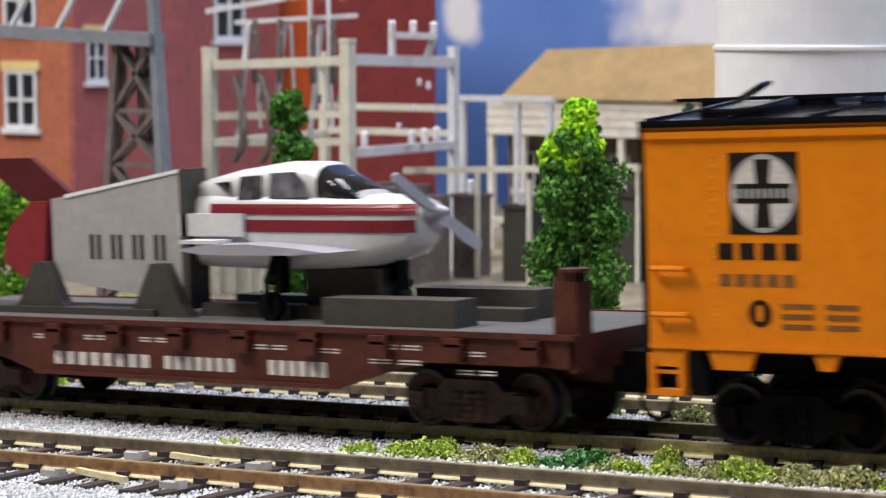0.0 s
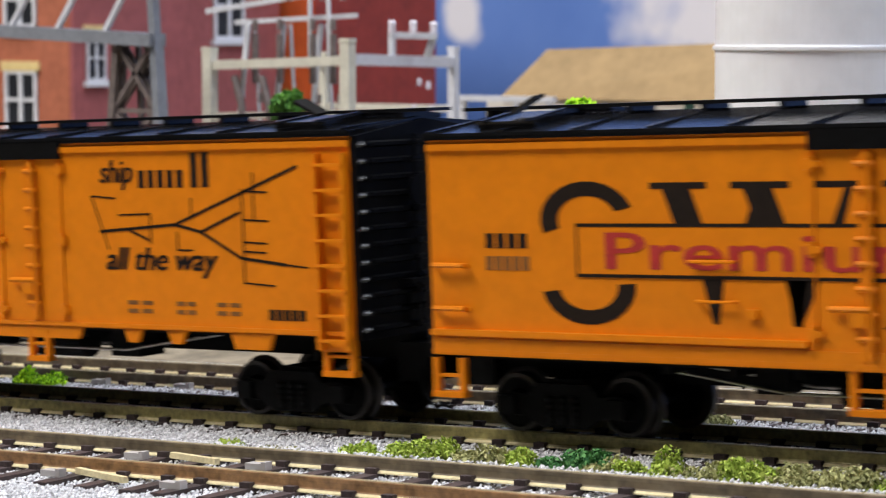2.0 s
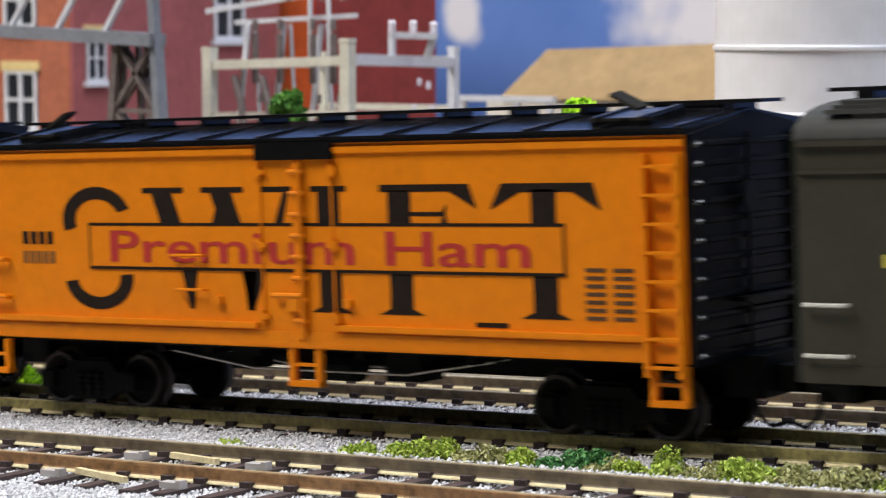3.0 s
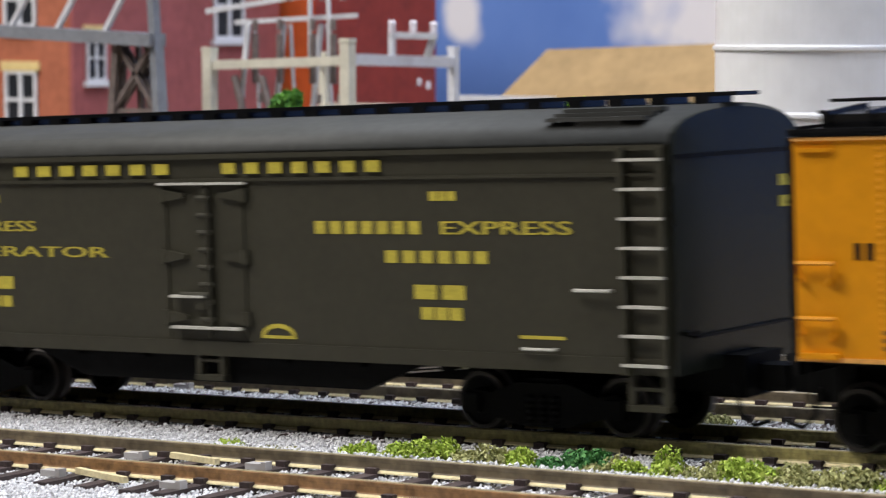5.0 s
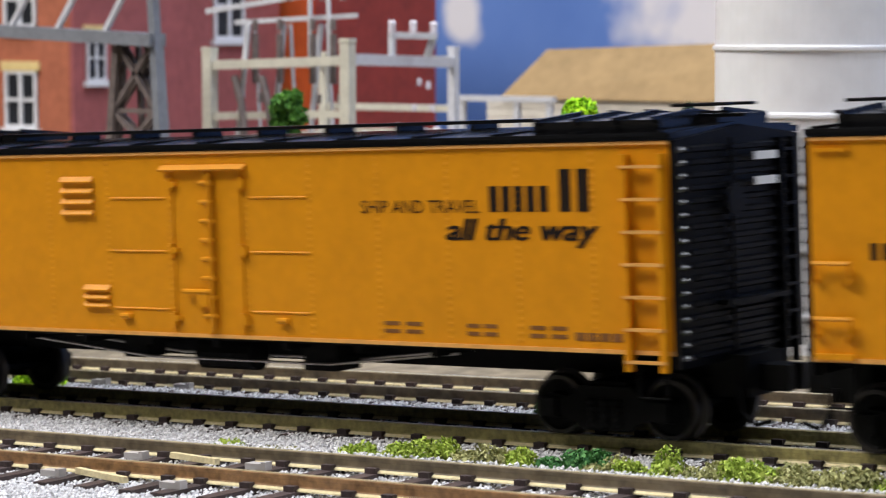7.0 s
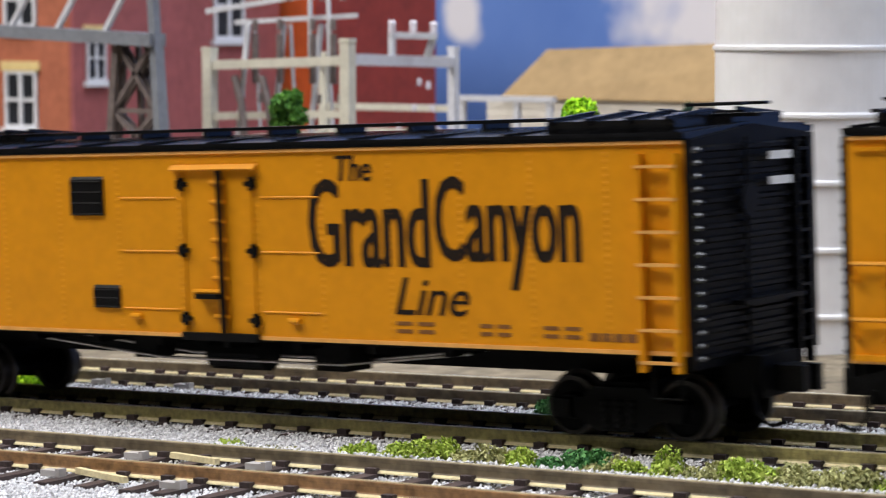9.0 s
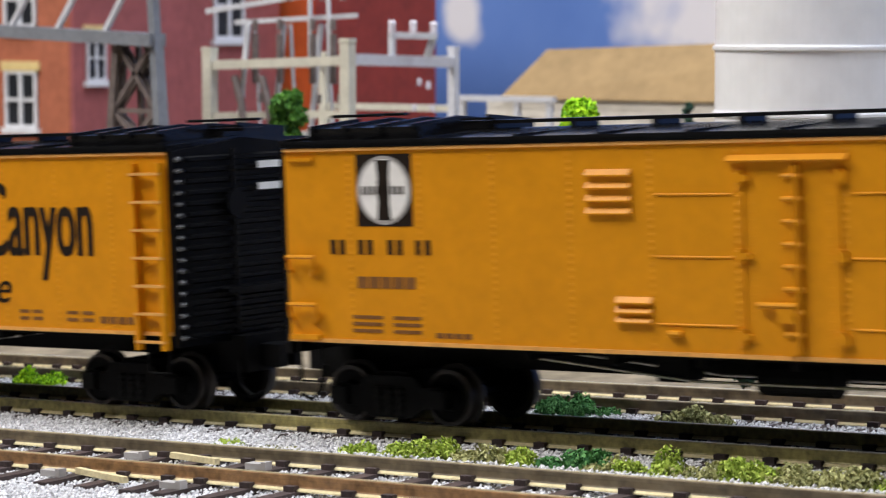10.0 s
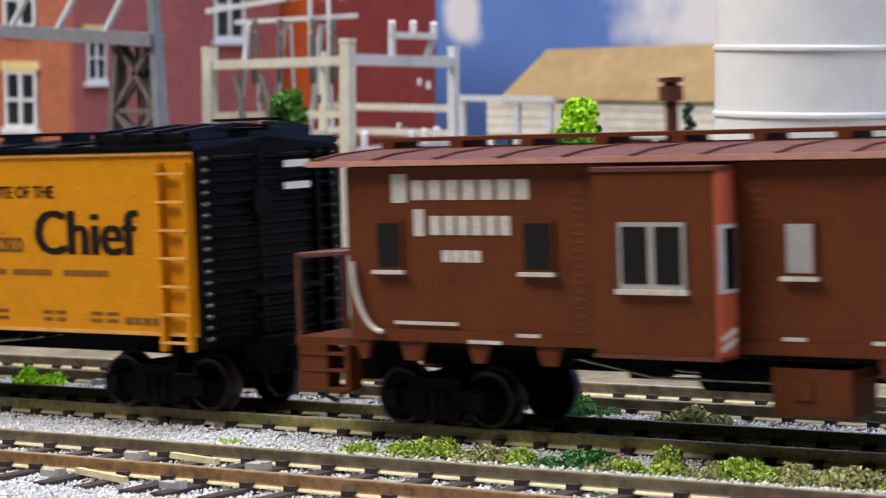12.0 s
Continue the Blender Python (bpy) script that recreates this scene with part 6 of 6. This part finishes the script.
    bars(c, "road_name_bar", 1, 12.3, 14.9, 30.5, 34.6, M_CREAM, y - 0.02, 0.25)
    bars(c, "number_bar", 4, 17.4, 24.9, 26.6, 28.4, M_CREAM, y, 0.14)
    for a, b, z in ((8.2, 20.2, 17.0), (31, 35, 15.6), (22, 28, 14.4), (75.5, 79, 16.4), (89, 97, 16.2)):
        bars(c, "small_print", 1, a, b, z, z + 0.55, M_CREAM, y - 0.3, 0)
    # corner grab rail, a long bent rod
    bm = bmesh.new()
    pts = [(0.6 + 1.2 * (1 - math.cos(a)) * 4.6, -HW - 0.9, 26.6 - 10.8 * math.sin(a)) for a in np.linspace(0, math.pi / 2, 10)]
    tube(bm, pts, 0.42)
    part("corner_handrail", bm, M_CREAM, c, "curved pale handrail at the corner")
    # end platforms
    for x, s in ((0, -1), (L, 1)):
        bm = bmesh.new()
        box(bm, min(x, x + s * 13.0), max(x, x + s * 13.0), -HW + 1, HW - 1, z0 - 1.2, z0)
        pl = part("platform", bm, M_BROWN, c, "end platform")
        bm = bmesh.new()
        xe = x + s * 12.5
        tube(bm, [(x, -HW + 1.6, 28.0), (xe, -HW + 1.6, 27.2), (xe, HW - 1.6, 27.2), (x, HW - 1.6, 28.0)], 0.5)
        for yy in (-HW + 1.6, -5, 5, HW - 1.6):
            rod(bm, (xe, yy, z0 - 0.5), (xe, yy, 27.2), 0.5, 6)
        parts("railing", bm, M_CABROOF, pl, "brown end railing")
        for q in (-1, 1):
            ys = q * (HW - 2.2)
            bm = bmesh.new()
            xa, xb = sorted((x + s * 6.4, x + s * 12.2))
            box(bm, xa, xb, ys - 1.6, ys + 1.6, 6.2, z0 - 1)
            xa, xb = sorted((x + s * 2.0, x + s * 2.8))
            box(bm, xa, xb, ys - 1.6, ys + 1.6, 6.2, z0 - 1)
            parts("step_panel", bm, M_BROWN, pl, "brown side panel of the steps", bevel=0.2)
            bm = bmesh.new()
            xa, xb = sorted((x + s * 2.4, x + s * 12.0))
            for z in (6.0, 9.0, 11.6):
                box(bm, xa, xb, ys - 1.8, ys + 1.8, z, z + 0.5)
            parts("step_tread", bm, M_BROWN, pl, "brown step tread")
        bm = bmesh.new()
        for yy in (-HW + 3, -HW + 7):
            rod(bm, (x + s * 1.4, yy, z0), (x + s * 1.4, yy, ze + 1), 0.35, 6)
        for k in range(6):
            rod(bm, (x + s * 1.4, -HW + 3, 17 + 4 * k), (x + s * 1.4, -HW + 7, 17 + 4 * k), 0.3, 6)
        parts("end_ladder_bar", bm, M_CREAM, pl, "pale end ladder")
        bm = bmesh.new()
        box(bm, min(x + s * 0.9, x + s * 1.5), max(x + s * 0.9, x + s * 1.5), -4, 4, z0 + 0.5, ze - 4)
        part("end_door", bm, M_SILVER, pl, "grey end door")
        coupler(c, x + s * 8, s)
    bm = bmesh.new()
    for a, b in ((-0.2, 3.0), (8.5, 13.5), (21.5, 25.5), (34, 38.5), (89.5, 94), (102.5, 106.5), (114.5, 119.5), (125, 128.2)):
        prism(bm, [(a + 1, z0 - 3.0), (b - 1, z0 - 3.0), (b, z0), (a, z0)], -HW + 0.1, -HW + 1)
    parts("sill_tab", bm, M_BROWN, c)
    underbody(c, L, z0 - 0.4, 24)
    bm = bmesh.new()
    box(bm, 73, 85.2, -HW + 0.6, -HW + 8, 6.0, 12.6)
    box(bm, 76.4, 79.4, -HW + 0.3, -HW + 0.7, 8.2, 11)
    part("battery_box", bm, M_BROWN, c, "brown equipment box below the floor", bevel=0.3)
    truck(c, 10.3, M_UNDER, 17.0)
    truck(c, L - 10.3, M_UNDER, 17.0)


# ================= flatcar =================
def flatcar():
    L = 186.5
    c = car_thing("flatcar", "red-brown fishbelly flatcar with grey deck and white lettering", -379.0)
    bm = bmesh.new()
    box(bm, 30.6, L - 0.6, -HW + 0.8, HW - 0.8, 14.4, 16.0)
    part("deck", bm, M_DECK, c, "dull grey deck")
    for s in (-1, 1):
        y0, y1 = (-HW, -HW + 0.8) if s < 0 else (HW - 0.8, HW)
        bm = bmesh.new()
        prism(bm, [(30, 11.2), (58, 11.2), (74, 6.6), (142, 6.6), (158, 11.2), (L, 11.2), (L, 16.0), (30, 16.0)], y0, y1)
        yo = min(s * HW, s * (HW + 0.6)), max(s * HW, s * (HW + 0.6))
        box(bm, 30, L, yo[0], yo[1], 15.3, 16.2)
        prism(bm, [(74, 6.4), (142, 6.4), (142, 7.0), (74, 7.0)], yo[0], yo[1])
        sd = part("side_sill", bm, M_FLATBROWN, c)
        for k in range(11):
            x = 37 + k * 14.2
            bm = bmesh.new()
            y2 = min(s * HW, s * (HW + 1.4)), max(s * HW, s * (HW + 1.4))
            box(bm, x - 1.6, x + 1.6, y2[0], y2[1], 11.6, 15.2)
            box(bm, x - 2.0, x + 2.0, y2[0], y2[1] + (0.2 if s > 0 else 0), 13.8, 14.3)
            part("stake_pocket", bm, M_FLATBROWN, sd, bevel=0.2)
    bm = bmesh.new()
    box(bm, 30.2, 31.0, -HW, HW, 10.5, 16)
    box(bm, L - 1.0, L - 0.2, -HW, HW, 10.5, 16)
    box(bm, 32, L - 2, -3.5, 3.5, 7.5, 14.2)
    for k in range(7):
        box(bm, 38 + k * 21, 39.5 + k * 21, -HW + 1, HW - 1, 11.5, 14.2)
    parts("underframe", bm, M_FLATBROWN, c)
    bm = bmesh.new()
    box(bm, L - 4.6, L - 0.4, -HW + 1.2, -HW + 5.2, 10.8, 23.8)
    box(bm, L - 4.0, L - 1.0, -HW + 1.6, -HW + 4.8, 23.8, 25.2)
    rod(bm, (L - 2, -HW + 3.2, 25.2), (L - 2, -HW + 3.2, 25.7), 2.4, 14)
    part("brake_stand", bm, M_FLATBROWN, c, "red-brown brake wheel stand", bevel=0.3)
    truck(c, 162.4, M_TRUCK)
    truck(c, 52.8, M_TRUCK)
    coupler(c, 30, -1)
    coupler(c, L, 1)
    y = -HW - 0.07
    bars(c, "road_name_bar", 8, 78.6, 102.0, 8.2, 10.4, M_CREAM, y, 0.34)
    bars(c, "road_name_bar", 7, 104.4, 120.6, 8.2, 10.4, M_CREAM, y, 0.34)
    bars(c, "number_bar", 6, 127.2, 140.0, 8.1, 10.5, M_CREAM, y, 0.32)
    for a, b, z in ((74, 79, 12.5), (86, 91, 12.6), (99, 105, 12.6), (124.5, 131, 12.2), (138, 142, 12.0), (150, 158, 13.0), (148, 158, 10.7), (164, 170, 12.4), (165, 172, 9.6)):
        lines(c, "small_print", 2, a, b, z, z + 1.0, M_CREAM, y, 0.5)
    load_beams(c)
    return c


def load_beams(car):
    """Blocking timbers and cradles fixed to the deck."""
    for x0, x1, y0, y1, z1 in ((135.3, 161.6, -14, -8, 20.3), (141, 165.5, 3, 9, 20.6), (103, 135, -7, -3, 18.2), (100, 141, 5, 9, 18.6), (150, 166, -2.0, 1.6, 18.0)):
        bm = bmesh.new()
        box(bm, x0, x1, y0, y1, 15.9, z1)
        part("blocking_timber", bm, M_BEAM, car, "dark grey blocking timber", bevel=0.25)
    for x, yy in ((67.8, -9.5), (96.2, -9.5)):
        bm = bmesh.new()
        prism(bm, [(x - 7.5, 15.95), (x + 7.5, 15.95), (x + 5.2, 18.2), (x + 1.5, 25.0), (x - 1.5, 25.0), (x - 5.2, 18.2)], yy - 1.2, yy + 1.2)
        part("cradle", bm, M_BEAM, car, "dark grey triangular cradle", bevel=0.2)
    bm = bmesh.new()
    box(bm, 46, 96, -11.5, -2.0, 15.95, 17.2)
    part("cradle_base", bm, M_BEAM, car)


def plane_body(bm, rings):
    out = []
    for x, cy, cz, ry, rz, sq in rings:
        r = []
        for k in range(24):
            a = k * math.tau / 24
            ca, sa = math.cos(a), math.sin(a)
            e = 1 / sq
            r.append((x, cy + ry * abs(ca) ** e * (1 if ca >= 0 else -1), cz + rz * abs(sa) ** e * (1 if sa >= 0 else -1)))
        out.append(r)
    loft(bm, out)


def airplane():
    p = thing("model_airplane", "white light airplane with crimson stripes loaded on the flatcar", "airplane")
    ROLLING.append((p, -379.0))
    y = -1.0
    rings = [(99, y, 30.6, 5.6, 6.4, 2.0), (106, y, 30.6, 6.2, 6.6, 2.0), (118, y, 30.4, 6.6, 6.6, 2.0), (130, y, 30.3, 6.4, 6.4, 1.9), (139, y, 30.4, 5.8, 5.8, 1.8), (145, y, 31.0, 4.9, 4.8, 1.6), (147.8, y, 31.8, 3.8, 3.4, 1.2)]
    bm = bmesh.new()
    plane_body(bm, rings)
    fu = part("fuselage", bm, M_PLANE, p, "white fuselage", smooth=True)
    for za, zb_ in ((33.3, 35.0), (30.4, 32.4)):
        bm = bmesh.new()
        rr = [(x, cy, cz, ry + 0.12, rz + 0.12, sq) for x, cy, cz, ry, rz, sq in rings if 105 < x < 149]
        for s in (-1, 1):
            strip = []
            for x, cy, cz, ry, rz, sq in rr:
                col = []
                for q in range(4):
                    z = za + (zb_ - za) * q / 3 - (x - 106) * 0.006
                    u = min(0.999, abs((z - cz) / rz))
                    col.append((x, cy + s * ry * (1 - u ** (2 * sq / 1)) ** (1 / (2 * sq)) + s * 0.05, z))
                strip.append([bm.verts.new(v) for v in col])
            for a, b in zip(strip, strip[1:]):
                for q in range(3):
                    bm.faces.new((a[q], a[q + 1], b[q + 1], b[q]))
        part("stripe", bm, M_CRIMSON, fu, "crimson side stripe")
    bm = bmesh.new()
    plane_body(bm, [(100, y, 36.4, 4.6, 2.2, 1.4), (110, y, 37.4, 5.3, 3.2, 1.5), (120, y, 38.0, 5.5, 3.8, 1.5), (127, y, 37.9, 5.4, 3.8, 1.4), (132, y, 36.6, 5.0, 2.4, 1.3), (137.5, y, 35.2, 4.4, 1.3, 1.2)])
    cb = part("cabin_roof", bm, M_PLANE, fu, "white cabin top", smooth=True)
    for pts in ([(111.7, 35.5), (116.8, 35.5), (117.0, 39.7), (112.6, 39.5)], [(118.8, 35.8), (126.8, 36.0), (126.2, 38.6), (124.4, 40.2), (119.2, 40.0)], [(106.9, 38.5), (110.0, 36.4), (110.1, 38.7)]):
        for s in (-1, 1):
            bm = bmesh.new()
            yy = y + s * 5.42
            prism(bm, pts, min(yy, yy + s * 0.3), max(yy, yy + s * 0.3))
            part("cabin_window", bm, M_CABINGLASS, cb, "smoked cabin window")
    bm = bmesh.new()
    plane_body(bm, [(128.6, y, 37.55, 5.34, 3.56, 1.4), (132, y, 36.7, 5.1, 2.5, 1.3), (136.6, y, 35.4, 4.55, 1.5, 1.2)])
    part("windshield", bm, M_GLASSY, cb, "smoked wrap-around windshield", smooth=True)
    bm = bmesh.new()
    box(bm, 131.4, 132.0, y - 0.4, y + 0.4, 36.5, 39.3)
    part("windshield_post", bm, M_PLANE, cb)
    bm = bmesh.new()
    rod(bm, (147, y, 33.0), (151.6, y, 33.4), 2.4, 16, 0.4)
    sp = part("spinner", bm, M_PROP, fu, "polished spinner", smooth=True)
    bm = bmesh.new()
    for s in (-1, 1):
        d = Vector((0, s * -0.87, s * 0.49))
        m = Matrix.Translation((149.2, y, 33.3)) @ d.to_track_quat("X", "Z").to_matrix().to_4x4()
        pts = [(0, -0.5), (3, -1.1), (9, -1.4), (12.2, -1.0), (12.8, 0.0), (12.2, 0.9), (9, 1.1), (3, 0.8), (0, 0.5)]
        f = [bm.verts.new(m @ Vector((a, -0.35, b))) for a, b in pts]
        g = [bm.verts.new(m @ Vector((a, 0.35, b * 0.8))) for a, b in pts]
        bm.faces.new(f)
        bm.faces.new(g[::-1])
        for k in range(len(pts)):
            bm.faces.new((f[(k + 1) % len(pts)], f[k], g[k], g[(k + 1) % len(pts)]))
    part("propeller", bm, M_PROP, sp, "two-bladed silver propeller")
    bm = bmesh.new()
    pr = [(0, 0.2), (6, 1.1), (16, 1.3), (26, 0.7), (33, 0.0), (26, -0.5), (6, -0.6)]
    loft(bm, [[(103.5 + a * k, yy, 27.4 + b * k) for a, b in pr] for yy, k in ((-13.5, 0.98), (-5.5, 1.05))])
    part("wing_stub", bm, M_PROP, p, "cut-off silvery wing root", bevel=0.15)
    bm = bmesh.new()
    box(bm, 99.5, 114.0, -8.4, -6.2, 29.6, 33.4)
    box(bm, 104.0, 112.0, -13.0, -9.0, 28.6, 29.2)
    parts("wing_joint", bm, M_PLANE, p, bevel=0.2)
    bm = bmesh.new()
    box(bm, 95.6, 97.2, -6.5, 4.5, 24.0, 38.2)
    part("tail_bulkhead", bm, M_SILVER, p, bevel=0.3)
    for x, yy in ((121.8, -10.5), (126, 8), (139, -1)):
        bm = bmesh.new()
        rod(bm, (x, yy - 0.9, 18.3), (x, yy + 0.9, 18.3), 2.35, 16)
        for q in (-1.3, 1.3):
            rod(bm, (x, yy + q, 18.3), (x + 0.2, yy + q, 22.5), 0.5, 6)
        rod(bm, (x + 0.2, yy, 22.2), (x + 0.4, yy * 0.8, 26.5), 1.5, 8)
        box(bm, x + 2.4, x + 3.0, yy - 1.4, yy + 1.4, 20.6, 26.0)
        part("landing_wheel", bm, M_UNDER, p, "black landing wheel on a strut", bevel=0.1)
    bm = bmesh.new()
    box(bm, 124, 140, -4.5, 3.0, 17.9, 24.2)
    part("nose_rest", bm, M_BEAM, p, "dark rest under the nose", bevel=0.6)


def wing_panel():
    w = thing("wing_panel", "pale grey detached tail section standing in cradles on the flatcar", "airplane part")
    ROLLING.append((w, -374.5))
    bm = bmesh.new()
    prism(bm, [(64.5, 22.2), (72, 20.9), (95.6, 18.2), (95.6, 40.6), (70, 36.8), (64.5, 36.1)], -8.2, -3.4)
    sk = part("skin", bm, M_SILVER, w, bevel=0.4)
    bm = bmesh.new()
    bar(bm, (68, -8.0, 36.5), (95.4, -8.0, 40.7), 0.8, 0.6)
    part("top_edge", bm, M_WHITE, sk, "bright white upper edge")
    bm = bmesh.new()
    box(bm, 95.6, 97.2, -8.4, -3.2, 17.1, 41.0)
    part("bulkhead", bm, M_BEAM, sk, "dark end frame")
    bars(w, "registration_bar", 11, 73.8, 92.6, 25.5, 29.8, M_INK, -8.3, 0.5, skip=(2, 5, 8))
    bm = bmesh.new()
    prism(bm, [(45, 42.6), (49, 43.4), (58, 43.4), (68.4, 36.4), (66.0, 35.2), (57.0, 35.6)], -6.6, -5.2)
    # Shade on the fin is put into its colour, a darker crimson.
    part("upper_fin", bm, M_FINSHADE, w, "crimson tail fin darkened as if in shade", bevel=0.2)
    bm = bmesh.new()
    prism(bm, [(52, 25), (57, 22.0), (62.4, 22.0), (63.4, 35.6), (59.5, 35.6), (53.5, 30.5)], -8.6, -4.6)
    part("lower_fin", bm, mat("bright_crimson", (0.24, 0.014, 0.02), 0.45), w, "bright crimson rudder", bevel=0.4)
    bm = bmesh.new()
    prism(bm, [(79, 38.0), (84, 40.0), (90, 40.9), (93, 38.6), (86, 37.0)], 1.0, 2.0)
    part("far_fin", bm, M_CRIMSON, w)


flatcar()
airplane()
wing_panel()
car_map()
car_ham()
car_express()
car_yellow_travel()
car_yellow_canyon()
car_yellow_chief()
caboose()


# ---- the train moves steadily along the grade; the wheels roll ----
def motions():
    times = [0.0, 1 / 30, 2 / 30] + [0.5 * k for k in range(1, 24)] + [12 - 2 / 30, 12 - 1 / 30, 12.0]
    for ob, s0 in ROLLING:
        walk(ob, [(t, RAMP @ pose((s0 - SPEED * t) * MM, 0, 0)) for t in times])
    spins = [k / 15 for k in range(181)]
    for ws, ax in SPINNING:
        walk(ws, [(t, pose(ax * MM, 0, 4.6 * MM, 0, -math.degrees(SPEED * t / 4.6), 0)) for t in spins])


motions()
